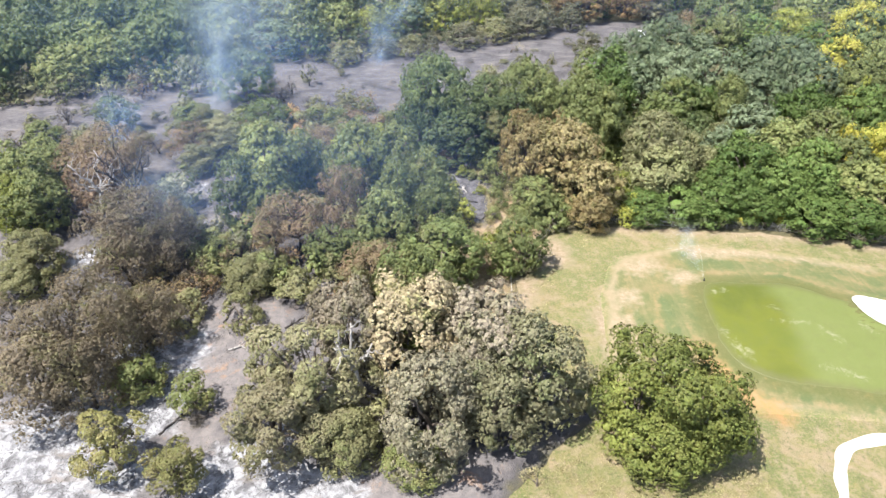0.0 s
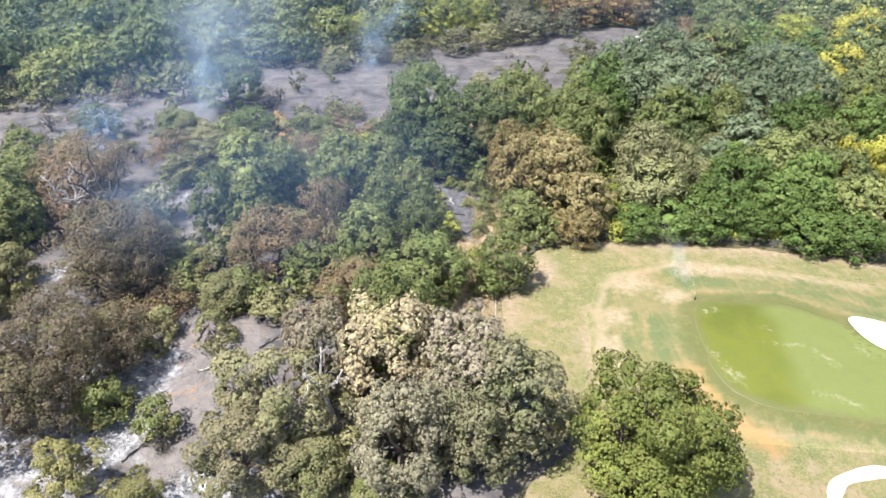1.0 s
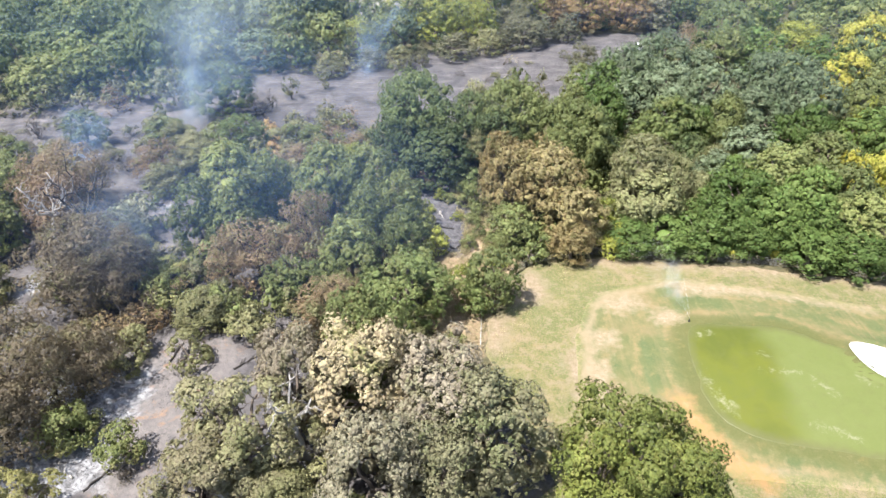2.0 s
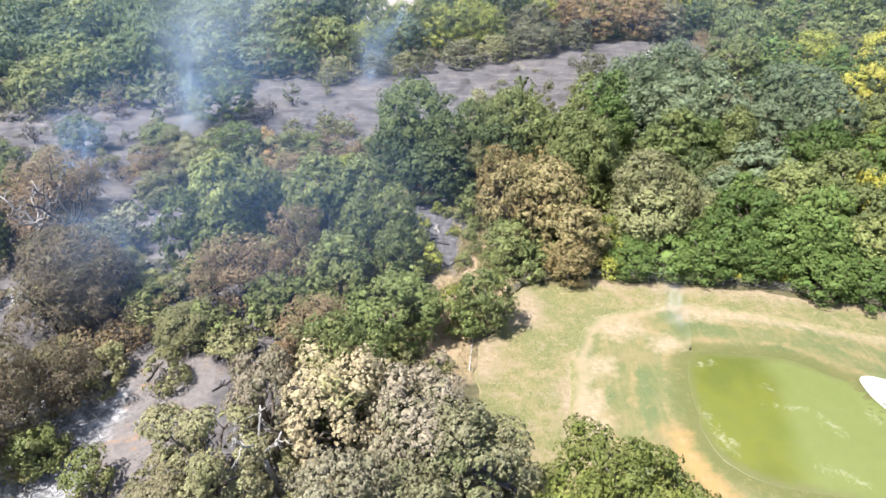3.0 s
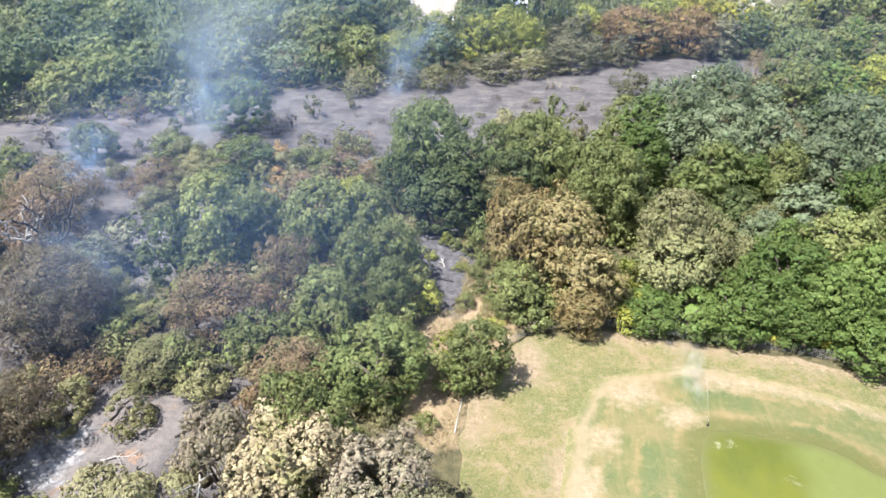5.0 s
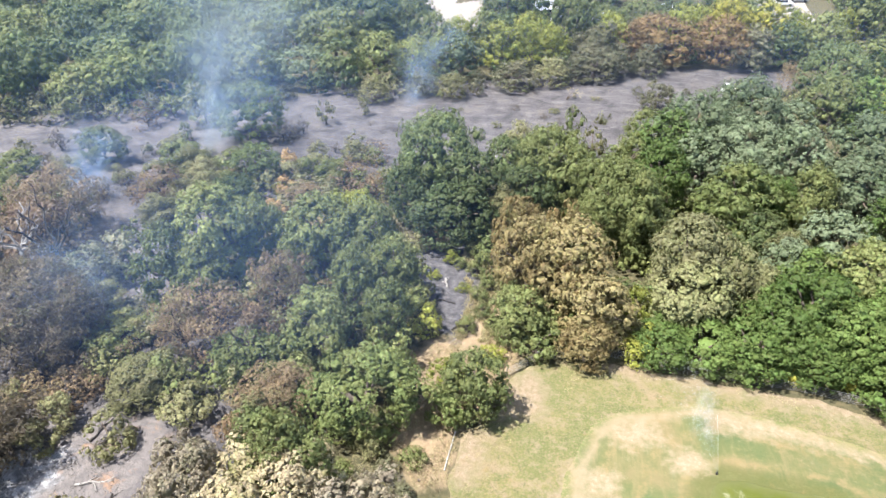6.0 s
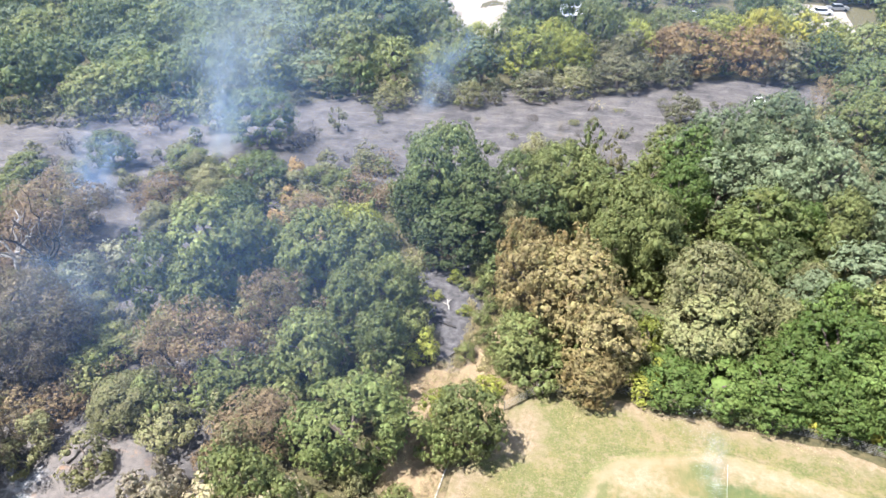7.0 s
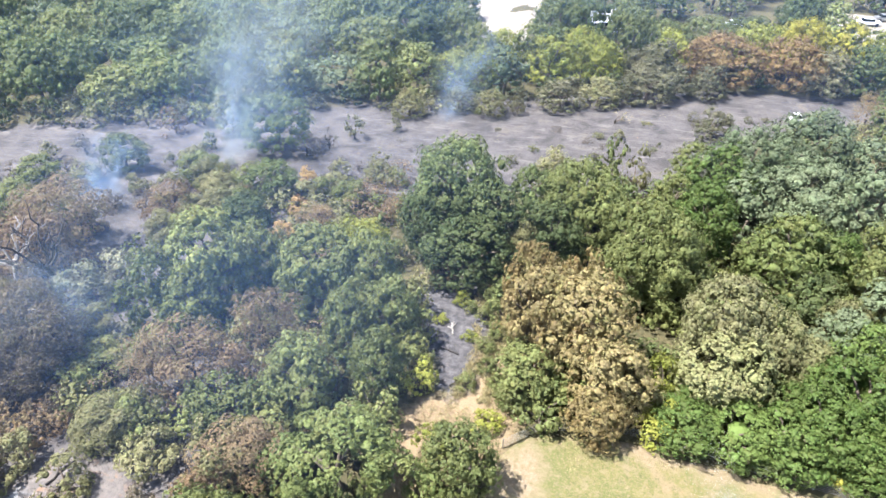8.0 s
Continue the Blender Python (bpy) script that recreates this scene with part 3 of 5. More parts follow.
def tuft_cloud(rs, pos, nor, per, length, width, size, toss):
    """Leaf tufts: at each place a shallow dome of leaves that follow the face of the bough."""
    n = len(pos)
    e = 0.75 * rs.randn(n, per, 3) + nor[:, None]
    e /= np.linalg.norm(e, axis=2, keepdims=True)
    nl = toss * e + nor[:, None] * (1.3 - toss) + np.array([0, 0, 0.12]) + 0.4 * toss * rs.randn(n, per, 3)
    nl /= np.linalg.norm(nl, axis=2, keepdims=True)
    ax = np.cross(nl, rs.randn(n, per, 3))
    ax /= np.linalg.norm(ax, axis=2, keepdims=True) + 1e-9
    sd = np.cross(nl, ax)
    tr = size * rs.uniform(0.7, 1.5, (n, 1, 1))
    flat = e - 0.45 * np.sum(e * nor[:, None], 2, keepdims=True) * nor[:, None]
    mid = pos[:, None] + flat * tr * rs.uniform(0.25, 1.45, (n, per, 1))
    ln = length * rs.uniform(0.6, 1.35, (n, per, 1))
    V = np.stack([mid - ax * ln * 0.35 + sd * ln * width * 0.55, mid + ax * ln * 0.65, mid - ax * ln * 0.35 - sd * ln * width * 0.55], 2).reshape(-1, 3)
    return V, np.arange(n * per * 3).reshape(-1, 3)


def lump(rs, c, r, nu=8, nv=5):
    """The dense inside of a bough: a small uneven clump."""
    th = np.pi * np.arange(nv + 1)[:, None] / nv
    ph = 2 * np.pi * np.arange(nu)[None] / nu + 0.3 * np.arange(nv + 1)[:, None]
    k = r * rs.uniform(0.8, 1.08, (nv + 1, nu))
    k[0], k[-1] = k[0, 0], k[-1, 0]
    V = np.stack([c[0] + k * np.sin(th) * np.cos(ph), c[1] + k * np.sin(th) * np.sin(ph), c[2] + 0.85 * k * np.cos(th) + 0 * ph], -1).reshape(-1, 3)
    F = [(j * nu + i, (j + 1) * nu + i, (j + 1) * nu + (i + 1) % nu, j * nu + (i + 1) % nu) for j in range(nv) for i in range(nu)]
    return V, F


# how each kind grows: leaf length, leaf width, leaves a rosette, rosette spacing, share of rosettes kept, inner clumps, bark, crown's foot, lean of leaves, droop
STYLE = {
    "oak": (0.17, 0.8, 11, 0.43, 0.95, 0.55, MAT_BARK, 0.02, (20, 88), 0.1),
    "pale": (0.165, 0.8, 11, 0.42, 0.95, 0.55, MAT_BARK, 0.02, (15, 85), 0.05),
    "thin": (0.12, 0.7, 11, 0.38, 1.1, 0.25, MAT_CHARRED, 0.03, (20, 95), 0.15),
    "fern": (0.24, 0.42, 11, 0.43, 0.95, 0.55, MAT_BARK, 0.02, (30, 92), 0.15),
    "brush": (0.14, 0.75, 12, 0.38, 1.25, 0.5, MAT_BARK, 0.0, (15, 85), 0.0),
    "twiggy": (0.19, 0.35, 8, 0.4, 0.8, 0.3, MAT_CHARRED, 0.02, (10, 75), 0.0),
    "open": (0.15, 0.75, 13, 0.38, 1.5, 0.3, MAT_BARK, 0.08, (20, 88), 0.1),
    "blade": (0.5, 0.08, 8, 0.4, 1.0, 0.0, MAT_BARK, 0.0, (5, 35), 0.0),
}
HABIT = {"oak": "oak", "dark": "oak", "pale": "pale", "greypale": "pale", "mixed": "pale", "tan": "pale", "grey": "pale", "straw": "pale", "bleached": "pale", "dusty": "pale", "lime": "oak", "loose": "open", "willow": "fern", "burnt": "thin", "rust": "thin", "sparse": "open",
         "ember": "oak", "orange": "brush", "olive": "brush", "brushwood": "brush", "shrub": "brush", "char": "twiggy", "yg": "brush", "yellow": "fern", "fern": "fern", "dead": "twiggy", "tuft": "blade"}
LABEL = {
    "lime": "sunlit yellow-green oak standing in the rough grass",
    "dusty": "broad dusty olive-green oak at the lawn's corner",
    "willow": "soft olive-green feathery tree with fine leaves", "loose": "open-crowned bleached oak with dark gaps above white ash", "bleached": "ash-pale bleached oak over a green shrub",
    "oak": "leafy green oak with a lumpy crown", "dark": "dense dark green oak with deep shade", "pale": "heat-bleached pale tan oak at the burn's edge",
    "greypale": "dusty grey-green oak with pale leaves", "straw": "straw-green oak with pale sunlit leaves", "mixed": "half-scorched oak, tan below and green on top", "tan": "tan scorched oak beside the dry grass strip",
    "grey": "broad dome-shaped grey-green oak", "burnt": "burnt brown tree with thin singed crown", "rust": "rust-brown scorched tree with thin crown",
    "sparse": "olive-green sapling with dusty leaves standing in ash", "ember": "orange-brown scorched tree behind the burnt clearing", "orange": "pale orange withered bush",
    "brushwood": "dusky olive bush behind the burnt clearing", "olive": "olive-brown brush in the burnt wood", "shrub": "green shrub with browned top", "char": "singed grey-brown bush in burnt clearing",
    "yg": "yellow-green bush in sunlight", "yellow": "bright yellow-leaved tree in full sun", "fern": "feathery bright green locust tree", "dead": "dead tree with bleached bare limbs",
    "tuft": "tall dry grass tuft at the burn's edge"}


def tree_meshes(kind, seed, R, H, detail):
    """Leaves and wood of a tree of crown radius R and height H."""
    rs = np.random.RandomState(seed)
    ll, lw, per, gap, keep, fill, bark, foot, lean, droop = STYLE[HABIT[kind]]
    ll, gap = ll / detail ** 0.5, gap / detail ** 0.85
    per = per if detail > 0.9 else per - 4 if detail > 0.4 else per - 5
    zc, rz = H * (1 + foot) / 2, H * (1 - foot) / 2
    small, big = R < 2, R > 4
    habit = HABIT[kind]
    keep = 1.0 if habit == "thin" and detail < 0.65 else keep
    mound = habit in ("brush", "twiggy") or (R < 2 and habit != "blade") or (habit == "thin" and detail < 0.65)
    n = rs.randint(14, 19) if small else rs.randint(50, 57) if big and detail > 1.1 else rs.randint(74, 84) if big else rs.randint(36, 42) if detail < 0.65 else rs.randint(50, 58)
    if habit == "blade":
        n = 3
    elif habit == "open":
        n = rs.randint(28, 33)
    lobes = []
    if habit in ("oak", "pale", "fern") and not small:
        ring = 11 if big else 6
        for i in range(ring):
            a = 6.283 * (i + rs.uniform(-.3, .3)) / ring
            lobes.append((np.array([math.cos(a) * R * 0.66, math.sin(a) * R * 0.66, H * rs.uniform(0.14, 0.24)]), R * (rs.uniform(0.17, 0.25) if big else rs.uniform(0.26, 0.36))))
    elif mound and not small:
        for i in range(9):
            a = 6.283 * (i + rs.uniform(-.3, .3)) / 9
            lobes.append((np.array([math.cos(a) * R * 0.74, math.sin(a) * R * 0.74, H * rs.uniform(0.1, 0.2)]), R * rs.uniform(0.22, 0.3)))
    tries, skew = 0, rs.uniform(0, 6.283)
    while len(lobes) < n and tries < 3000:
        tries += 1
        d = rs.randn(3)
        d /= np.linalg.norm(d)
        if d[2] < -0.8:
            continue
        k = rs.uniform(0.4, 0.95) if habit in ("thin", "open") else rs.uniform(0.7, 0.95) if detail > 1.1 else rs.uniform(0.68, 0.88)
        bulge = (0.84 + 0.24 * rs.rand()) * (1 + (0.24 if detail > 1.1 else 0.14) * math.sin(2 * math.atan2(d[1], d[0]) + skew) + 0.1 * math.sin(5 * math.atan2(d[1], d[0]) - skew))
        if d[2] < 0:
            bulge *= 0.94 / math.sqrt(1 - d[2] * d[2])
        r = R * (rs.uniform(0.2, 0.4) if small else rs.uniform(0.15, 0.26) if big else rs.uniform(0.16, 0.29))
        c = np.array([d[0] * R * k * bulge, d[1] * R * k * bulge, zc + d[2] * rz * k])
        if mound:
            a, rho = rs.uniform(0, 6.283), math.sqrt(rs.rand())
            c = np.array([math.cos(a) * rho * R * 0.85, math.sin(a) * rho * R * 0.85, H * rs.uniform(0.3 if not small else 0.12, 0.86) * (1 - 0.5 * rho * rho)])
        if any(np.linalg.norm((c - q) / (1, 1, 1.0)) < 0.72 * (r + s) * 0.8 for q, s in lobes):
            continue
        lobes.append((c, r))
    P, N = [], []
    centre = np.array([0, 0, zc])
    for c, r in lobes:
        m = max(7, int(4 * math.pi * r * r / (gap * gap) * keep))
        up, spin = 1 - 2 * (np.arange(m) + 0.5) / m, 2.39996 * np.arange(m) + rs.uniform(0, 6.283)
        d = np.stack([np.sqrt(1 - up * up) * np.cos(spin), np.sqrt(1 - up * up) * np.sin(spin), up], -1) + rs.randn(m, 3) * 0.9 / math.sqrt(m)
        d /= np.linalg.norm(d, axis=1, keepdims=True)
        way = rs.randn(3, 3) * 2.4
        swell = np.sin(d @ way[0] + 6 * rs.rand()) + np.sin(d @ way[1] + 6 * rs.rand()) + np.sin(d @ (1.8 * way[2]) + 6 * rs.rand())
        rad = r * (rs.uniform(0.82, 1.1, (m, 1)) + 0.13 * swell[:, None])
        flat = np.array([1, 1, 0.8])
        p = c + d * rad * flat
        out = p - centre
        out /= np.linalg.norm(out, axis=1, keepdims=True)
        ok = (np.sum(out * d, 1) > (-0.12 if detail > 0.9 else 0.0)) & (p[:, 2] > 0.05) & (d[:, 2] > -0.3)
        for q, s in lobes:
            if q is not c:
                ok &= np.linalg.norm((p - q) / flat, axis=1) > s * 0.74
        p, d, out = p[ok], d[ok], out[ok]
        nor = d * 0.9 + out * 0.4 + np.array([0, 0, 0.08])
        nor /= np.linalg.norm(nor, axis=1, keepdims=True)
        P.append(p)
        N.append(nor)
    P, N = np.concatenate(P), np.concatenate(N)
    if habit == "blade":
        V, F = leaf_cloud(rs, P, N, per, ll, lw, lean, droop)
    else:
        V, F = tuft_cloud(rs, P, N, per, ll, lw, gap * 0.46, 0.78 if detail > 0.9 else 0.66 if detail > 0.65 else 0.44)
    F = F.tolist()
    if fill:
        heart = [(centre * (1, 1, 0.95), min(R, rz) * 0.36 / fill)] if fill > 0.5 and not mound and detail < 1.1 else []
        for c, r in lobes + heart:
            v, f = lump(rs, c, r * fill, *((7, 5) if detail > 0.9 else (6, 3)))
            o = len(V)
            V = np.concatenate([V, v])
            F += [tuple(i + o for i in q) for q in f]
    leaves = mesh_of("crown", V, F, LEAF[kind], True)
    # wood: trunk and limbs that reach into the lobes
    tr = (0.05 * R + 0.04) * (0.62 if habit == "thin" else 1)
    fork = np.array([rs.uniform(-.1, .1) * R, rs.uniform(-.1, .1) * R, H * (0.28 if not small else 0.12)])
    wood = [tube(rs, (0, 0, -0.35), fork, tr * 1.35, tr, 7, 4, 0.04)]
    limbs = []
    for c, r in lobes[-14:] if habit == "open" else lobes[-9:] if not small else lobes[:6]:
        knee = fork + (c - fork) * 0.55 + np.array([0, 0, 0.08 * H])
        pieces = [tube(rs, fork, knee, tr * 0.7, tr * 0.42, 5, 3, 0.07), tube(rs, knee, c + (c - centre) * 0.2, tr * 0.42, tr * 0.1, 5, 3, 0.1)]
        for _ in range(3 if HABIT[kind] in ("thin", "twiggy", "open") else 0):
            e = c + rs.randn(3) * r * 0.9
            pieces.append(tube(rs, knee + (c - knee) * 0.5, e, tr * 0.2, tr * 0.05, 4, 3, 0.12))
        limbs.append(join(pieces))
    return leaves, join(wood), limbs, bark


BUILT = {}


def size_class(r):
    return (1.5, 3.0) if r < 2.1 else (3.2, 7.2) if r < 4.2 else (5.0, 9.0)


def tree(kind, x, y, h, r, turn, seed, detail=1.0, own=False):
    """A tree or shrub: trunk with limbs and a crown of leaf clumps."""
    small = r < 2.1
    R, H = size_class(r)
    key = (kind, R, seed, detail)
    z = float(ground_h(x, y))
    m = pose(x, y, z, 0, 0, turn) @ Matrix.Diagonal((r / R, r / R, h / H, 1))
    if key not in BUILT:
        leaves, trunk, limbs, bark = tree_meshes(kind, hash_seed(kind, small, seed) + (R > 4), R, H, detail)
        top = tagged(new("bush" if small else "tree"), LABEL[kind], "bush" if small else "tree")
        if kind == "tuft":
            top.name, top["category"] = "grass_tuft", "grass"
        if HABIT[kind] not in ("thin", "twiggy", "open"):
            trunk = join([trunk, *limbs[:5]])
        part_of("trunk", mesh_of("trunk", *trunk, bark, True), top)
        if HABIT[kind] in ("thin", "twiggy", "open") and (small or detail > 0.7):
            for v in limbs:
                part_of("limb", mesh_of("limb", *v, bark, True), top)
        part_of("crown", leaves, top)
        BUILT[key] = top
        top.matrix_basis = m
        top["base"] = 1
        return top
    src = BUILT[key]
    made = copy_thing(src, m @ Matrix.Diagonal((1 / src.scale[0], 1 / src.scale[1], 1 / src.scale[2], 1)))
    return made


def hash_seed(kind, small, seed):
    return (sum(ord(c) * (i + 3) for i, c in enumerate(kind)) * 13 + seed * 101 + small * 7) % 100000


PLAN = []  # trees and shrubs: kind, then (x, y, height, crown radius)
PLAN += [("loose", *row) for row in (
    (-9.4, 31.3, 8.0, 3.9), (-11.0, 28.0, 6.0, 3.3), (-7.8, 28.2, 4.4, 2.4),
)]
PLAN += [("bleached", *row) for row in (
    (-0.9, 28.6, 7.8, 3.2), (1.6, 30.6, 7.0, 2.4),
)]
PLAN += [("lime", *row) for row in (
    (15.1, 29.6, 8.5, 4.3), (12.9, 28.8, 6.3, 2.7), (17.2, 29.0, 6.2, 2.7), (14.3, 26.9, 4.5, 2.5),
)]
PLAN += [("dusty", *row) for row in (
    (6.0, 31.9, 8.6, 3.8), (3.6, 29.5, 6.6, 2.7),
)]
PLAN += [("pale", *row) for row in (
    (-6.8, 35.7, 8.5, 2.9), (2.8, 34.2, 9.0, 4.0),
    (-10.5, 41.3, 3.5, 1.0),
)]
PLAN += [("olive", *row) for row in (
    (-6.4, 27.9, 4.5, 2.4), (-4.9, 30.6, 3.0, 1.8), (-38.2, 49.0, 5.0, 2.8), (-37.6, 45.5, 4.0, 2.2), (-13.4, 35.3, 2.6, 1.7),
    (-21.8, 40.6, 2.2, 1.5), (-17.0, 41.6, 3.0, 1.7), (-13.0, 44.8, 3.2, 2.0), (-7.6, 44.3, 4.0, 1.8), (-17.3, 46.1, 3.8, 2.5),
    (-16.2, 48.8, 3.5, 1.8), (-13.0, 45.6, 2.6, 1.4), (-21.7, 42.7, 3.0, 1.5), (-25.6, 53.9, 4.0, 2.1),
    (6.3, 74.6, 5.5, 2.1), (15.4, 93.3, 6.0, 1.7), (6.8, 89.8, 6.0, 2.5), (-1.5, 69.7, 3.0, 1.5), (32.3, 69.5, 6.5, 2.4),
)]
PLAN += [("olive", *row) for row in (
    (18.5, 59.5, 2.8, 1.2), (-28.8, 68.3, 4.0, 2.2), (-25.9, 73.8, 4.0, 2.4), (-28.4, 72.3, 3.6, 2.1), (-16.6, 81.6, 3.2, 1.9),
    (-44.4, 74.7, 2.8, 1.8), (-20.5, 96.0, 4.2, 1.3), (-16.2, 100.1, 3.0, 1.1), (-16.3, 105.6, 4, 2.7), (-13.9, 108.1, 3.6, 2),
    (-5.4, 109.3, 4.5, 2.5), (8.9, 117.4, 5, 3), (42.3, 112.6, 4.5, 1.8),
)]
PLAN += [("mixed", *row) for row in (
    (-2.0, 35.4, 9.0, 4.1),
)]
PLAN += [("oak", *row) for row in (
    (7.2, 49.5, 5.6, 2.4),
    (-10.1, 49.6, 4.5, 2.5), (-5.5, 52.6, 6.5, 2.8),
    (-18.3, 60.8, 10.0, 3.8), (-15.9, 63.5, 8.0, 2.7), (-20.7, 56.9, 8.0, 2.7), (-17.6, 56.8, 6.5, 2.7),
    (-2.1, 37.9, 10.0, 3.0), 
    (-43.0, 60.4, 7.5, 3.2), (-40.5, 55.6, 6.5, 2.8), (-9.1, 62.9, 9.0, 3.5), (-5.4, 63.7, 8.5, 3.0), (-1.7, 60.6, 7.0, 2.2),
    (-4.7, 58.6, 6.5, 2.2), (-7.4, 51.0, 4.5, 1.8), (-0.8, 55.3, 6.5, 2.2), (0.1, 52.5, 5.0, 1.9), (0.2, 51.0, 3.5, 1.3),
    (9.5, 58.6, 4.5, 2.5), (11.2, 56.2, 3.6, 2.0), (6.1, 66.1, 4.0, 1.4), (10.7, 79.3, 9.5, 4.3),
)]
PLAN += [("oak", *row) for row in (
    (17.6, 73.5, 9.5, 4.3), (19.8, 72.0, 7.0, 3.1), (15.2, 71.0, 7.5, 2.4), (21.3, 93.2, 7.0, 2.8), (36.3, 78.9, 8.0, 2.7),
    (12.5, 94.0, 7.0, 1.9), (19.1, 84.7, 7.0, 2.5), (46.8, 107.3, 7.5, 4.2), (43.5, 67.9, 8.0, 3.5), (55.1, 83.0, 8.5, 3.4),
    (62.2, 91.8, 8.5, 3.2), (37.7, 65.1, 8.0, 3.7), (42.5, 61.0, 8.0, 3.3), (43.1, 57.3, 7.0, 3.1), (34.4, 73.0, 7.5, 2.0),
    (-38.6, 66.3, 4.0, 2.3), (-45.2, 66.7, 5.0, 2.3), (-32.8, 79.8, 4.0, 2.3), (-42.9, 79.7, 5.0, 2.5), (-49.0, 73.0, 4.2, 2.4),
)]
PLAN += [("oak", *row) for row in (
    (52.4, 135.6, 9.0, 4.0), (-17.6, 113.0, 8.5, 3.8), (11.3, 133.7, 11.0, 4.2), (-0.4, 137.2, 11.0, 5.4),
    (16.8, 139.8, 7.4, 4.2), (23.4, 141.1, 8.6, 4.4), (30.2, 145.9, 7.6, 4.3), (43.8, 148.7, 10.0, 4.0), (-15.1, 127.4, 10.0, 4.2),
    (-27.1, 119.4, 10.0, 5.4), (-10.9, 123.7, 9.0, 3.2), (-3.7, 127.5, 9.0, 2.8),
)]
PLAN += [("greypale", *row) for row in (
    
    (-28.3, 60.4, 4.0, 2.0), (-28.9, 57.2, 4.5, 2.2), 
    (-36.8, 93.0, 6.0, 2.2),
)]
PLAN += [("shrub", *row) for row in (
    (5.7, 62.2, 1.5, 0.9), (5.0, 66.0, 1.8, 1.0), (6.4, 60.0, 1.3, 0.8), (4.2, 69.0, 2.2, 1.2), (5.3, 57.8, 1.4, 0.9), (7.6, 58.6, 1.2, 0.8), (6.2, 64.2, 1.6, 0.9), (3.2, 66.8, 1.2, 0.7),
)]
PLAN += [("shrub", *row) for row in (
    (-1.6, 26.9, 3.0, 2.4), (-18.2, 32.4, 3.4, 1.6), (-21.9, 34.4, 2.8, 1.2), (-22.8, 33.9, 3.5, 2.0), (-16.6, 47.0, 3.5, 2.0),
    (-0.3, 61.8, 4.0, 1.8), (0.9, 59.0, 3.6, 1.5), (-22.4, 51.3, 3.2, 2.4), (8.7, 57.1, 2.6, 1.2),
    (-13.8, 79.8, 3.8, 2.1),
)]
PLAN += [("burnt", *row) for row in (
    (-27.8, 36.0, 9.0, 4.5), (-28.3, 32.3, 7.5, 3.9), (-25.4, 32.4, 7.0, 2.8), (-23.4, 39.2, 6.0, 2.6), (-24.6, 36.4, 6.0, 2.4),
    (-27.5, 50.0, 8.0, 4.4), (-28.3, 46.8, 6.5, 3.2), (-25.3, 50.4, 6.5, 2.6), (-23.6, 41.7, 4.0, 1.9), (-22.4, 46.0, 4.0, 1.6),
    (-28.7, 51.4, 8.0, 2.6), (-25.4, 48.6, 6.0, 2.3),
)]
PLAN += [("sparse", *row) for row in (
    (-21.5, 27.0, 5.0, 2.4), (-16.9, 25.6, 3.8, 2.1),
)]
PLAN += [("char", *row) for row in (
    (-17.5, 30.8, 1.2, 0.6), (-50.6, 81.6, 3.5, 1.2), (-49.4, 77.1, 2.6, 1.3), (-52.5, 73.4, 3.0, 1.6), (-38.0, 71.7, 2.5, 1.5),
    (-35.2, 72.9, 2.8, 1.2), (-22.5, 92.5, 3.0, 1.1), (-23.0, 89.4, 2.6, 1.4), (-19.1, 86.6, 2.0, 0.8), (-16.3, 87.7, 1.8, 0.7),
    (-24.2, 89.6, 3.8, 2.2),
)]
PLAN += [("dead", *row) for row in (
    (-34.7, 59.2, 8.5, 3.8),
)]
PLAN += [("rust", *row) for row in (
    (-37.3, 64.3, 7.5, 4.3), (-8.0, 43.0, 3.8, 1.7), (-9.9, 55.9, 8.0, 2.3), (-13.8, 51.5, 7.0, 3.2), (-16.0, 50.3, 6.0, 2.2),
    (-10.4, 52.3, 5.5, 2.0), (-6.2, 46.0, 5.0, 2.7), (-21.7, 44.6, 3.2, 1.9), (0.1, 69.7, 2.5, 1.5), (-36.0, 59.5, 8.0, 3.3),
    (-30.6, 71.8, 4.5, 2.6), (-15.2, 74.3, 2.8, 2.3), (-12.0, 81.9, 3.0, 1.9), (-8.5, 77.9, 3.0, 1.8), (44.1, 119.4, 5.5, 2.3),
)]
PLAN += [("yg", *row) for row in (
    (-42.9, 56.2, 7.0, 2.8), (-8.1, 71.1, 5.5, 2.4), (2.2, 56.5, 3.2, 1.5), (4.9, 51.4, 3.2, 1.5), (7.7, 54.5, 1.8, 1.2),
    (1.2, 64.5, 1.0, 0.7), (2.1, 67.6, 1.6, 0.9), (4.1, 63.2, 1.0, 0.7), (58.7, 111.6, 8.5, 5.2), (19.0, 57.3, 2.6, 1.7),
    (20.0, 58.6, 3.2, 1.6), (19.4, 62.0, 4.0, 1.7), (-11.7, 72.5, 4.0, 1.9), (0.4, 124.8, 9.0, 4.1), (5.0, 128.0, 9.5, 4.6),
    (8.3, 127.0, 8.0, 3.2), (17.9, 132.4, 9.0, 3.9), (30.0, 139.1, 9.5, 3.8), (33.4, 138.6, 9.5, 2.8), (49.2, 139.8, 9.0, 3.2),
)]
PLAN += [("yg", *row) for row in (
    (-13.4, 117.1, 7.5, 3.3), (-9.2, 119.3, 7.5, 2.9), (42.5, 59.0, 4.0, 0.9), (54.0, 80.6, 8.0, 1.8), (-7.0, 125.4, 9.0, 3.2),
)]
PLAN += [("tuft", *row) for row in (
    (6.0, 25.5, 1.2, 0.8), (11.8, 111.7, 1.8, 1.6),
)]
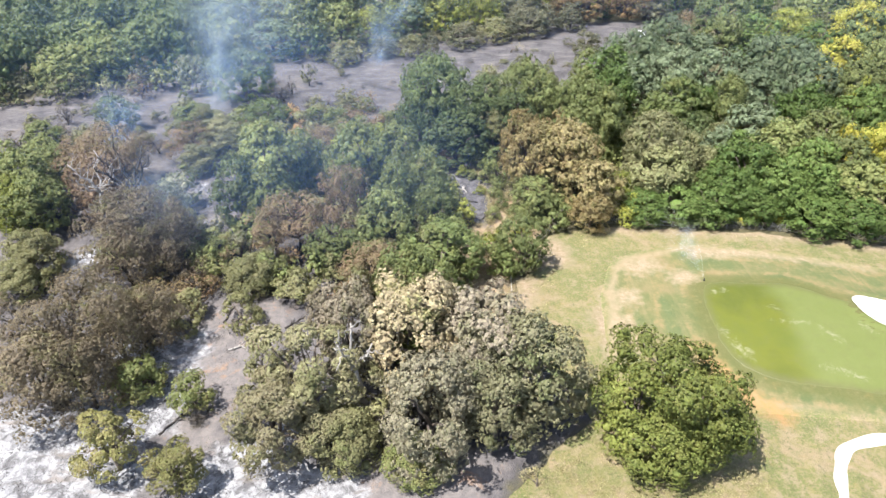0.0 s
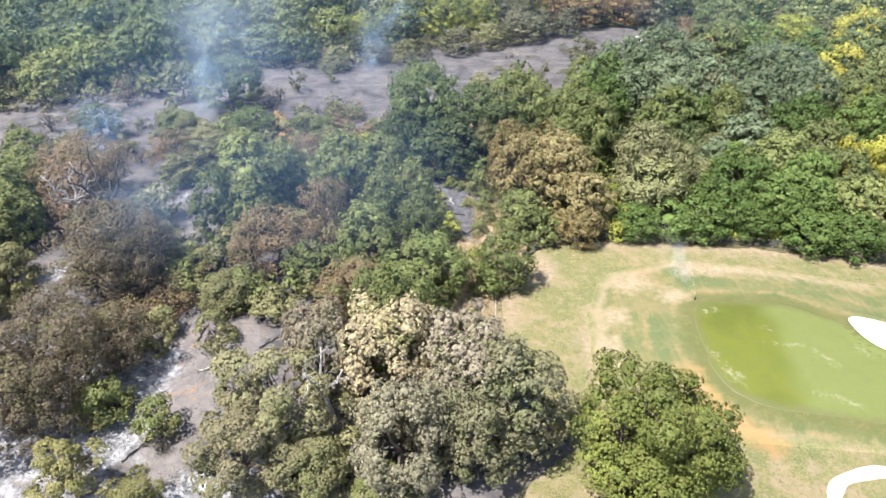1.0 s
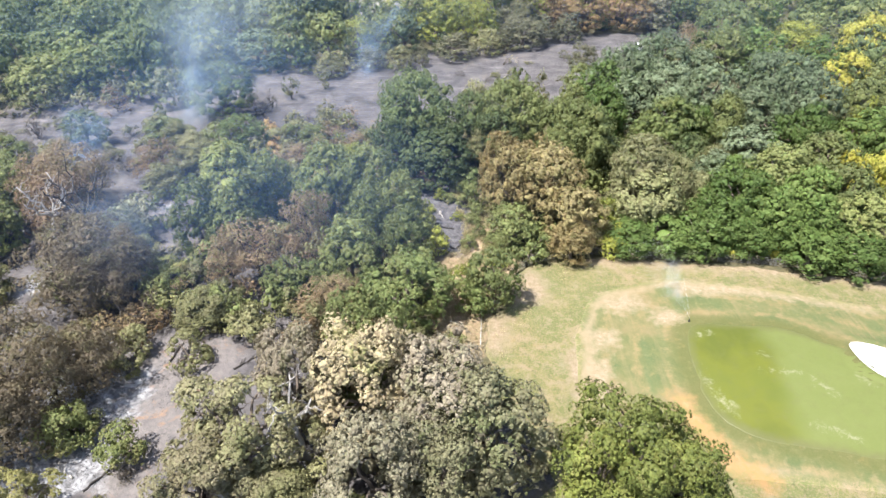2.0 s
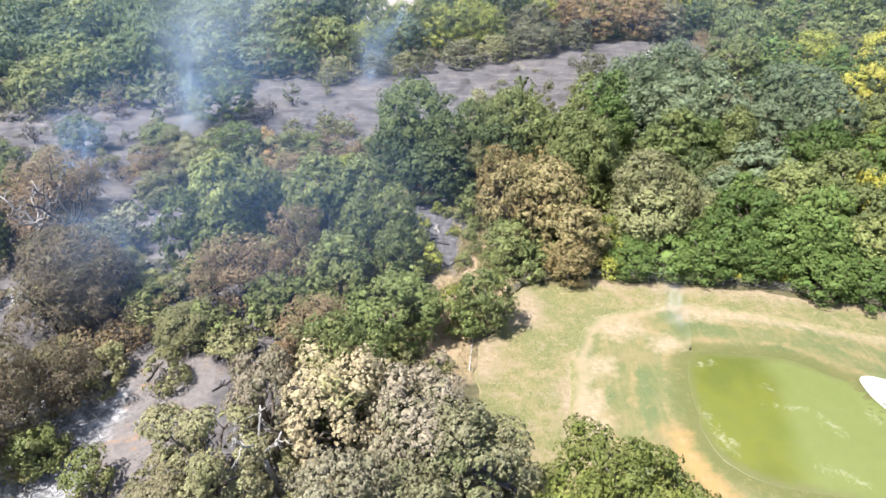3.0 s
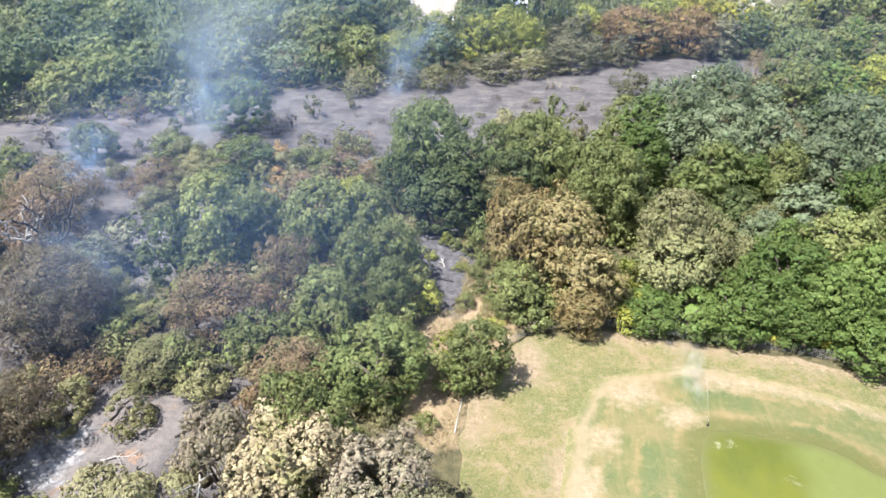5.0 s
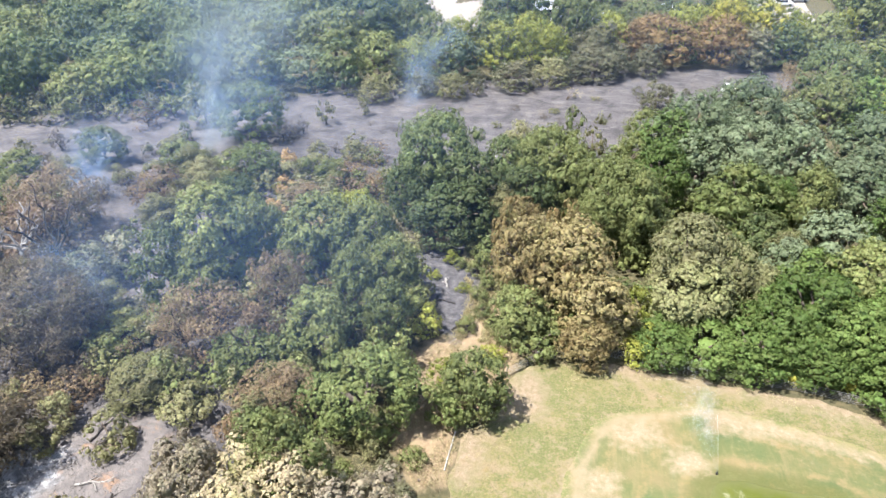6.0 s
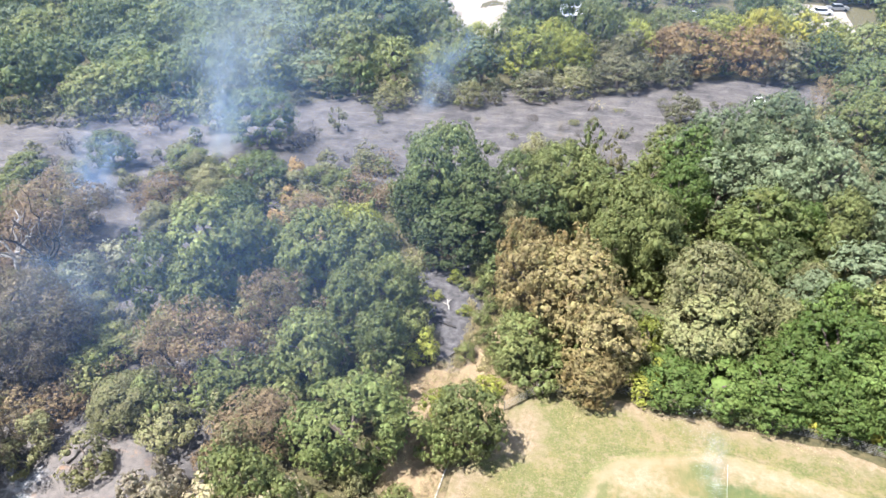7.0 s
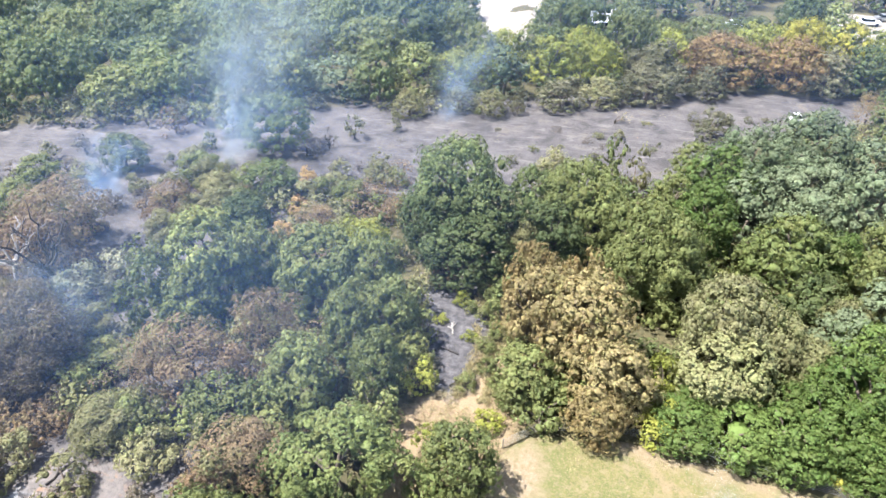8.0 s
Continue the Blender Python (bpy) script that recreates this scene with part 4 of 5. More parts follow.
PLAN += [("dark", *row) for row in (
    (-1.1, 77.4, 11.0, 4.6), (-3.0, 74.4, 8.0, 3.0), (2.2, 75.6, 8.5, 3.2),
    (1.3, 71.1, 6.5, 3.8), (5.5, 81.1, 7.5, 2.5), (8.7, 75.9, 7.0, 2.9), (30.6, 72.6, 5.5, 2.8), (47.7, 113.4, 10.0, 5.3),
    (26.1, 57.2, 2.6, 2.0), (-22.1, 72.1, 4.5, 2.6), (-22.7, 78.9, 5.0, 2.8), (-20.2, 72.1, 4.0, 2.0), (45.5, 133.1, 8, 3.6),
    (4.4, 138.5, 10.5, 4.4), (38.1, 148.7, 11.0, 4.5), (-22.6, 126.2, 12.0, 6.6),
)]
PLAN += [("willow", *row) for row in (
    (-0.2, 46.9, 6.0, 3.5), (-3.6, 46.4, 5.0, 2.0), (2.2, 47.1, 4.5, 1.6), (5.5, 48.2, 3.4, 1.6), (29.2, 76.2, 8.5, 4.1), (-28.6, 90.4, 7.6, 4.3),
)]
PLAN += [("fern", *row) for row in (
    (22.0, 80.7, 8.5, 3.2),
    (32.8, 77.8, 7.0, 2.2), (23.9, 89.4, 8.5, 3.8), (50.9, 106.3, 8.0, 4.1), (59.6, 103.3, 8.0, 4.0),
    (44.2, 75.4, 8.5, 3.5), (50.9, 73.6, 8.5, 3.4), (32.5, 60.9, 7.0, 3.6), (29.8, 59.4, 5.5, 2.9), (34.8, 59.0, 6.5, 3.2),
    (38.7, 60.4, 7.5, 3.5), (39.8, 58.9, 6, 3.1), (36.5, 58.8, 5, 3.2), (37.4, 55.5, 4, 3), (41.5, 55, 4.5, 3),
)]
PLAN += [("fern", *row) for row in (
    (32.2, 57.6, 4, 2.6), (27.7, 57.6, 4, 2.8), (24.4, 58, 3.6, 2.6), (21, 57.8, 3.2, 2.6), (30.7, 62.6, 5.0, 2.4),
    (33.3, 66.5, 6.5, 2.5),
)]
PLAN += [("tan", *row) for row in (
    (8.6, 65.3, 9.5, 2.3),
    (13.2, 62.4, 9.0, 4.0), (9.8, 62.7, 9.0, 3.0), (15.4, 59.1, 6.5, 3.2), (12.1, 67.5, 10.0, 2.0), (15.1, 56.1, 4.0, 2.1),
)]
PLAN += [("straw", *row) for row in (
    (23.2, 65.5, 9.0, 3.5), (23.4, 62.2, 6.5, 3.6), (26.6, 65.4, 7.0, 2.3), (29.2, 65.0, 5.0, 2.1), (22.2, 60.6, 3.8, 1.8),
)]
PLAN += [("grey", *row) for row in (
    (36.0, 70.1, 7.5, 3.6), (32.0, 67.5, 6.0, 2.6),
    (33.3, 97.4, 10.0, 5.2), (27.2, 91.9, 9.5, 4.7), (32.3, 88.4, 8.5, 5.0), (26.5, 86.5, 7.5, 3.6), (36.6, 85.8, 9.0, 4.0),
    (38.6, 97.3, 8.0, 3.6), (46.2, 89.2, 10.0, 5.9), (48.8, 84.2, 9.0, 4.2), (41.2, 81.7, 8.0, 4.1), (-5.4, 117.1, 8.0, 3.4),
)]
PLAN += [("yellow", *row) for row in (
    (59.1, 95.2, 8.0, 3.8), (69.4, 110.5, 9.0, 4.2), (47.5, 63.7, 8.0, 2.8), (30.7, 56.9, 1.7, 0.9), (34.5, 56.9, 1.7, 0.9),
    (44.7, 65.7, 7.5, 1.9), (-19.0, 76.7, 2.2, 0.9), (37.8, 138.7, 9.5, 4.4), (45.0, 140.0, 9.0, 3.7), (31.3, 56.8, 1.5, 0.6),
    (33.0, 57.7, 1.3, 0.5), (35.1, 57.3, 1.6, 0.7), (36.4, 56.9, 1.3, 0.5), (40.3, 56.3, 1.6, 0.6), (43.2, 56.0, 1.6, 0.7),
    (44.5, 67.8, 6.5, 1.4), (46.9, 63.4, 7.5, 1.5),
)]
PLAN += [("orange", *row) for row in (
    (-20.1, 82.1, 3.0, 1.4), (-18.2, 76.4, 2.6, 1.5), (-15.4, 75.8, 2.2, 1.1), (-17.8, 72.1, 2.5, 1.4), (23.2, 132.6, 8, 3),
)]
PLAN += [("brushwood", *row) for row in (
    (24.4, 110.2, 5.0, 2.5),
    (-10, 109.7, 4, 2.5), (-1.9, 110.9, 3.5, 1.3), (3.6, 114.5, 5, 3.5), (15.6, 121.5, 6.5, 4), (12.7, 119.6, 5, 2.4),
    (19.5, 124.4, 5.5, 2.8), (24.1, 125, 6, 2.8), (40.9, 131.7, 8, 4), (16.7, 129.2, 8, 3.4), (15.1, 129.8, 6.5, 4.9),
)]
PLAN += [("ember", *row) for row in (
    (26.1, 131.8, 8, 5.9), (21.5, 130.5, 7, 2.6), (36.1, 133.2, 8, 5.4),
)]

# scrub left standing along both rims of the clearing
PLAN += [("olive", *row) for row in (
    (-34.6, 81.9, 4.6, 2.0), (-31.0, 79.2, 4.2, 2.2), (-28.0, 76.6, 4.2, 2.4), (-33.6, 75.6, 3.4, 1.9), (-37.8, 75.6, 3.0, 1.3),
    (-45.4, 75.9, 3.0, 1.7), (-55.2, 89.2, 3.6, 1.8), (-52.6, 91.0, 4.0, 1.9), (-49.4, 91.8, 3.6, 1.6), (-58.8, 88.2, 3.4, 2.0), (-18.6, 78.4, 3.6, 1.9),
)]
PLAN += [("shrub", *row) for row in (
    (-24.6, 75.6, 3.8, 2.2), (-16.4, 79.6, 3.4, 1.8), (-26.2, 79.6, 4.0, 2.0), (-42.0, 94.2, 4.0, 2.0),
)]
PLAN += [("rust", *row) for row in (
    (-44.0, 90.6, 4.2, 2.0), (-24.8, 78.0, 3.2, 1.7),
)]

rs = random.Random(4)
count = {}
for kind, x, y, h, r in PLAN:
    far = y > 84
    near = y <= 49
    k = count[kind, size_class(r), far, near] = count.get((kind, size_class(r), far, near), -1) + 1
    tree(kind, x, y, h, r, rs.uniform(0, 360), k % 3, 0.85 if far and r > 4.2 else 0.7 if far else (1.25 if r < 2.1 else 1.02) if y > 49 else 1.6 if r < 2.1 else 1.42)

# ---- the woods behind ----
def raw(me):
    """A mesh as arrays: places, corner counts, corners."""
    v = np.empty(len(me.vertices) * 3, np.float32)
    me.vertices.foreach_get("co", v)
    c = np.empty(len(me.polygons), np.int32)
    me.polygons.foreach_get("loop_total", c)
    l = np.empty(len(me.loops), np.int32)
    me.loops.foreach_get("vertex_index", l)
    return v.reshape(-1, 3), c, l


TEMPLATE = {}


def template(kind, rr, seed, detail):
    R, H = size_class(rr)
    key = kind, R, seed, detail
    if key not in TEMPLATE:
        leaves, trunk, limbs, bark = tree_meshes(kind, hash_seed(kind, R < 2, seed) + 5, R, H, detail)
        stem = mesh_of("stem", *trunk, bark)
        TEMPLATE[key] = R, H, raw(leaves), raw(stem)
        bpy.data.meshes.remove(leaves)
        bpy.data.meshes.remove(stem)
    return TEMPLATE[key]


def wood(name, label, region, gap, kinds, seed, detail, h=(7.5, 10), r=(2.6, 3.8), keep=(), apart=0.62):
    """Woodland too dense to tell its trees apart: one mesh of many whole trees."""
    g = random.Random(seed)
    xs = [p[0] for p in region]
    ys = [p[1] for p in region]
    slots = sorted(set(kinds))
    V, C, L, M, off = [], [], [], [], 0
    y = min(ys)
    while y < max(ys):
        x = min(xs)
        while x < max(xs):
            px, py = x + g.uniform(-.45, .45) * gap, y + g.uniform(-.45, .45) * gap
            kind, hh, rr, tn, sd = g.choice(kinds), g.uniform(*h), g.uniform(*r), g.uniform(0, 6.283), g.randrange(3)
            if poly_dist(px, py, region) > 0 and all(poly_dist(px, py, k) < 0 for k in keep) and all((px - q[1]) ** 2 + (py - q[2]) ** 2 > (apart * (q[4] + rr)) ** 2 for q in PLAN):
                R, H, crown, stem = template(kind, rr, sd, detail)
                cs, sn, z = math.cos(tn), math.sin(tn), float(ground_h(px, py))
                for (v, c, l), slot in ((crown, slots.index(kind)), (stem, len(slots))):
                    k = rr / R
                    V.append(np.stack([px + k * (cs * v[:, 0] - sn * v[:, 1]), py + k * (sn * v[:, 0] + cs * v[:, 1]), z + v[:, 2] * hh / H], -1))
                    C.append(c)
                    L.append(l + off)
                    M.append(np.full(len(c), slot, np.int32))
                    off += len(v)
            x += gap
        y += gap
    V, C, L, M = np.concatenate(V), np.concatenate(C), np.concatenate(L), np.concatenate(M)
    me = bpy.data.meshes.new(name)
    me.vertices.add(len(V))
    me.vertices.foreach_set("co", V.ravel().astype(np.float32))
    me.loops.add(len(L))
    me.loops.foreach_set("vertex_index", L)
    me.polygons.add(len(C))
    me.polygons.foreach_set("loop_start", np.concatenate([[0], np.cumsum(C)[:-1]]).astype(np.int32))
    for k in slots:
        me.materials.append(LEAF[k])
    me.materials.append(MAT_BARK)
    me.polygons.foreach_set("material_index", M)
    me.update(calc_edges=True)
    tagged(new(name, me), label, "woodland" if r[1] > 2.1 else "undergrowth", kind="stuff")


LOT = [(-30, 184), (-13, 131), (-6, 131), (-10, 184)]
LOT_EAST = [(50, 184), (50, 174), (53, 162), (57, 160), (60, 164), (62, 184)]
CAR_VIEW = [(13, 162), (12, 145), (19, 145), (22, 162)]
CAR_VIEW_EAST = [(26, 172), (25, 151), (32, 151), (36, 172)]
EDGE_VIEW = [(50, 160), (49, 151), (55, 150), (59, 160)]
ROOF_VIEW = [(0, 164), (1, 150), (8, 150), (9, 164)]
WOOD_NW = [(-100, 88), (-90, 84), (-68, 88), (-54, 94), (-43, 99), (-30, 103), (-18, 110), (-6, 114), (8, 122), (8, 145), (-20, 152), (-60, 160), (-110, 160)]
wood("woodland", "dense green oak woods beyond the burnt clearing", WOOD_NW, 6.4, ["dark", "oak", "dark", "dark", "dark", "willow", "dark", "grey", "dark", "dark"], 11, 0.56, (5.5, 11), (3.0, 4.7), keep=(LOT, ROOF_VIEW))
WOOD_FAR = [(-95, 156), (-60, 150), (-20, 152), (8, 150), (30, 158), (58, 148), (66, 141), (85, 146), (105, 152), (105, 200), (0, 206), (-95, 196)]
wood("woodland", "far green woods round the parking lot", WOOD_FAR, 8.2, ["oak", "dark", "oak", "grey"], 12, 0.32, (7, 11), (3.7, 4.19), (LOT, LOT_EAST, ROOF_VIEW, CAR_VIEW, CAR_VIEW_EAST, EDGE_VIEW))
WOOD_YELLOW = [(-14, 118), (-4, 116), (8, 124), (22, 131), (48, 136), (60, 140), (62, 152), (30, 148), (5, 138), (-14, 130)]
wood("woodland", "yellow-green trees behind the burnt clearing", WOOD_YELLOW, 5.6, ["oak", "yg", "willow", "yg"], 13, 0.5, (6, 8), (2.8, 3.8), (LOT, ROOF_VIEW, CAR_VIEW, CAR_VIEW_EAST, EDGE_VIEW))
WOOD_E = [(31, 60), (46, 55), (62, 49), (80, 60), (85, 150), (62, 140), (48, 132), (50, 120), (40, 112), (28, 104), (26, 96), (30, 80)]
wood("woodland", "dense green oak and locust woods beside the golf green", WOOD_E, 7.0, ["oak", "fern", "dark", "grey", "oak", "fern", "dark"], 14, 0.62, (6, 10.5), (2.9, 4.19), apart=0.75)
WOOD_W = [(-80, 44), (-45, 46), (-41, 55), (-44, 66), (-56, 72), (-70, 76), (-85, 76)]
wood("woodland", "mixed green and olive woods beside the burn", WOOD_W, 4.8, ["oak", "olive", "yg", "oak"], 15, 0.6, (4.5, 7.5), (2.2, 3.2))
WOOD_MID = [(-21, 47), (-10, 44), (-5, 44), (1, 47), (0.5, 54), (1.5, 60), (-3, 68), (-6, 76), (-14, 76), (-20, 66), (-24, 58), (-26, 50)]
wood("undergrowth", "green and brown undergrowth between the oaks", WOOD_MID, 3.0, ["oak", "olive", "shrub", "rust", "dark"], 16, 0.8, (2.4, 4.2), (1.4, 2.0), apart=0.4)
WOOD_EM = [(4, 71), (8, 66), (11, 58), (20, 58.5), (34, 58), (34, 80), (24, 94), (10, 90), (4, 84)]
wood("undergrowth", "green undergrowth below the oaks by the lawn", WOOD_EM, 3.4, ["dark", "oak", "dark", "dark"], 17, 0.8, (2.0, 3.6), (1.5, 2.0), apart=0.4)

# ---- undergrowth of the burn ----
BRUSH_BURN = [(-25, 74), (-24, 80), (-20, 86), (-12, 89), (-5, 86), (-3, 78), (-9, 75), (-16, 70), (-24, 65)]
wood("undergrowth", "brown and olive singed brush in the burn", BRUSH_BURN, 2.5, ["olive", "rust", "char", "shrub", "olive", "olive"], 18, 0.7, (1.5, 3.4), (1.1, 2.0), apart=0.35)
BRUSH_LEFT = [(-27, 42.5), (-20, 44.5), (-15, 45.5), (-9, 46), (-10, 50), (-22, 58), (-30, 60), (-34, 54), (-28, 46)]
wood("undergrowth", "olive and dusty green brush at the burn's edge", BRUSH_LEFT, 3.3, ["olive", "brushwood", "oak", "shrub", "rust"], 19, 1.0, (1.8, 3.3), (1.1, 1.8), apart=0.5)
BRUSH_ROW = [(-70, 83), (-54, 89), (-43, 94.5), (-27, 101), (-18, 107), (-5, 111), (8, 119.5), (22, 126.5), (45, 131), (45, 134), (20, 132), (4, 125), (-8, 118), (-20, 113), (-44, 104), (-74, 94)]
wood("undergrowth", "singed grey-brown brush along the clearing", BRUSH_ROW, 4.4, ["olive", "brushwood", "brushwood", "dark", "oak"], 20, 0.75, (2.2, 4.4), (1.5, 2.09), apart=0.6)
HEDGE = [(10.5, 56.6), (16.8, 58), (26, 57.5), (32, 57.2), (40, 56), (52, 53), (54, 56), (40, 60), (18, 61), (10, 60)]
wood("undergrowth", "green hedge of locust shoots along the lawn", HEDGE, 2.5, ["fern", "fern", "yg", "oak", "shrub"], 21, 0.9, (1.6, 3.4), (1.1, 1.8), apart=0.3)
CLEARING = [(-62, 77), (-50, 88), (-36, 94), (-20, 98), (0, 106), (20, 118), (40, 122), (24, 108), (16, 97), (-4, 93), (-22, 87), (-36, 79), (-52, 72)]
wood("undergrowth", "small charred bushes scattered over burnt soil", CLEARING, 4.4, ["char", "brushwood", "olive", "tuft", "char", "brushwood"], 22, 0.7, (0.3, 1.5), (0.3, 1.0), apart=0.6)

BRUSH_WEST = [(-66, 76), (-52, 72), (-38, 66), (-28, 62), (-24, 70), (-22, 84), (-14, 92), (-22, 96), (-36, 92), (-50, 86)]
wood("undergrowth", "round green and olive bushes standing in the burnt clearing", BRUSH_WEST, 7.0, ["oak", "brushwood", "olive", "shrub", "brushwood"], 27, 0.75, (1.4, 3.4), (0.9, 1.9), apart=0.9)
BRUSH_EDGE = [(-4, 41), (2, 39.5), (6.2, 39.5), (5.6, 43), (2.6, 45.4), (-1, 45.6)]
wood("undergrowth", "low olive and straw brush beside the dry grass", BRUSH_EDGE, 1.7, ["olive", "shrub", "brushwood", "tuft"], 28, 1.0, (0.7, 1.8), (0.6, 1.1), apart=0.3)

# dark brush added where the thin burnt crowns cast too little shade
BRUSH_ASH = [(-40, 33.5), (-30, 33), (-23, 35), (-21.5, 38), (-21, 41), (-26, 47), (-36, 47), (-44, 40)]
wood("undergrowth", "dark charred brush added to deepen the shade under burnt trees", BRUSH_ASH, 2.3, ["char", "burnt", "char"], 23, 0.8, (0.8, 2.0), (0.8, 1.5), apart=0.15)


def blades(name, label, region, count, seed, size, mat, clump=5, category="grass"):
    """Loose grass or twigs over a region, as one mesh of thin bent blades."""
    rs_ = np.random.RandomState(seed)
    xs, ys = [p[0] for p in region], [p[1] for p in region]
    x, y = rs_.uniform(min(xs), max(xs), count * 3), rs_.uniform(min(ys), max(ys), count * 3)
    ok = (poly_dist(x, y, region) > 0) & (fbm(x, y, 2.0) > 0.45)
    x, y = x[ok][:count], y[ok][:count]
    z = ground_h(x, y)
    P = np.stack([x, y, z - 0.02], -1)
    N = np.tile([0, 0, 1.0], (len(P), 1)) + 0.15 * rs_.randn(len(P), 3)
    N /= np.linalg.norm(N, axis=1, keepdims=True)
    V, F = leaf_cloud(rs_, P, N, clump, size[0], size[1], size[2:], 0.0)
    tagged(new(name, mesh_of(name, V, F, mat)), label, category, kind="stuff")


blades("dry_grass", "long straw-coloured grass on the dry strip", STRIP, 2200, 31, (0.3, 0.1, 10, 60), LEAF["tuft"])
blades("dry_grass", "rough dry grass at the lawn's corner", [(4.4, 24), (8, 27.6), (12, 31), (20, 29), (22, 22), (10, 20)], 3600, 32, (0.2, 0.12, 15, 65), LEAF["tuft"])
blades("dry_grass", "uneven dry grass along the lawn's rim", [(9, 50), (9, 52.5), (11.5, 54.9), (17, 56.4), (27, 55.7), (39, 54), (52, 50.4), (52, 49), (39, 52.6), (27, 54.3), (17, 54.6), (13, 52), (11, 48), (8.6, 42), (6.5, 43)], 2600, 33, (0.2, 0.12, 20, 70), LEAF["tuft"])
blades("dry_grass", "pale dry weeds beside the burnt track", [(4.4, 56.5), (7.6, 56.5), (7.4, 62), (6.6, 68), (3.2, 72), (3.4, 67), (5.0, 62)], 1500, 36, (0.42, 0.12, 10, 60), LEAF["tuft"])
MAT_TWIG = plain_material("charred_twigs", (0.018, 0.016, 0.015), (0.06, 0.055, 0.05), 3, 0.95)
blades("charred_twigs", "black charred twigs littering ash and soil", [(-48, 22), (-5, 21), (-4, 30), (-12, 34), (-17, 44), (-30, 52), (-44, 50)], 3000, 34, (0.45, 0.07, 55, 89), MAT_TWIG, 3, "twigs")
blades("charred_twigs", "burnt sticks lying over the clearing", [(-62, 72), (-50, 88), (-36, 94), (-20, 98), (0, 106), (20, 118), (44, 124), (24, 100), (-4, 90), (-22, 82), (-30, 62)], 3000, 35, (0.6, 0.06, 60, 89), MAT_TWIG, 2, "twigs")


# ---- dead wood ----
def snag(x, y, h, lean, spread, seed, label, mat, forks=5, thick=0.16):
    """A bare dead tree: trunk and limbs that fork twice."""
    rs_ = np.random.RandomState(seed)
    top = tagged(new("dead_tree"), label, "dead tree")
    top.matrix_basis = pose(x, y, float(ground_h(x, y)))
    crown = np.array([lean[0], lean[1], h * 0.5])
    part_of("trunk", mesh_of("trunk", *join([tube(rs_, (0, 0, -0.3), crown, thick * 1.4, thick, 8, 6, 0.04)]), mat, True), top)
    for i in range(forks):
        a = 6.283 * (i + rs_.uniform(-.3, .3)) / forks
        e = crown + np.array([math.cos(a) * spread, math.sin(a) * spread, h * rs_.uniform(0.2, 0.5)]) * rs_.uniform(0.7, 1.1)
        pieces = [tube(rs_, crown, e, thick * 0.75, thick * 0.3, 6, 5, 0.08)]
        for _ in range(4):
            s = crown + (e - crown) * rs_.uniform(0.4, 0.95)
            q = s + rs_.randn(3) * spread * 0.35 + np.array([0, 0, 0.25 * spread])
            pieces.append(tube(rs_, s, q, thick * 0.3, thick * 0.08, 5, 4, 0.1))
            for _ in range(2):
                s2 = s + (q - s) * rs_.uniform(0.4, 0.9)
                pieces.append(tube(rs_, s2, s2 + rs_.randn(3) * spread * 0.18, thick * 0.12, thick * 0.04, 4, 3, 0.1))
        part_of("limb", mesh_of("limb", *join(pieces), mat, True), top)
    return top


snag(-5.4, 31.9, 8.6, (-0.6, -0.3), 1.7, 3, "dead oak with bleached bare forked trunk", MAT_BLEACHED, 4, 0.17)
snag(-34.4, 55.8, 8.6, (0.4, 0.2), 2.6, 5, "bare dead tree with bleached twisted limbs", MAT_BLEACHED, 6, 0.17)
snag(-31.5, 56.6, 8.4, (0.3, 0.0), 2.6, 6, "half-burnt dead tree with dark limbs", MAT_CHARRED, 6, 0.2)
snag(-10.4, 49.0, 6.0, (0.5, 0.3), 0.9, 8, "pale dead trunk inside a scorched oak", MAT_BARK, 3, 0.13)
snag(4.2, 34.6, 7.6, (0.2, 0.2), 1.4, 9, "grey dead limb rising through the oaks", MAT_BLEACHED, 3, 0.1)


def fallen(x, y, length, turn, thick, mat, label, seed):
    """A fallen limb with a few stubs, lying on the ground."""
    rs_ = np.random.RandomState(seed)
    z = float(ground_h(x, y))
    pieces = [tube(rs_, (-length / 2, 0, thick * 0.7), (length / 2, 0, thick * 0.8), thick, thick * 0.5, 7, 7, 0.03)]
    for _ in range(4):
        s = rs_.uniform(-0.3, 0.45) * length
        pieces.append(tube(rs_, (s, 0, thick * 0.8), (s + rs_.uniform(0.1, 0.35) * length, rs_.uniform(-.35, .35) * length, thick * rs_.uniform(0.5, 3)), thick * 0.5, thick * 0.15, 5, 4, 0.06))
    ob = new("fallen_branch", mesh_of("fallen_branch", *join(pieces), mat, True))
    ob.matrix_basis = pose(x, y, z, 0, 0, turn)
    tagged(ob, label, "branch", "fallen branches")


for i, (x, y, length, turn) in enumerate([(-16.2, 38.6, 2.4, 20), (-14.4, 37.2, 1.8, 100), (-19.4, 30.8, 2.2, 60), (-21.8, 31.2, 1.6, 150), (-12.5, 41.4, 2.0, 45), (-18.4, 42.6, 2.2, 80),
                                         (1.2, 62.8, 0.8, 70), (3.0, 61.2, 1.6, 170), (1.2, 60.4, 1.8, 40), (2.4, 64.0, 1.5, 110), (4.4, 58.0, 1.2, 60)]):
    fallen(x, y, length, turn, 0.09, MAT_CHARRED if i % 3 else MAT_BLEACHED, "charred fallen branch on burnt soil" if i % 3 else "bleached fallen branch on burnt soil", 40 + i)

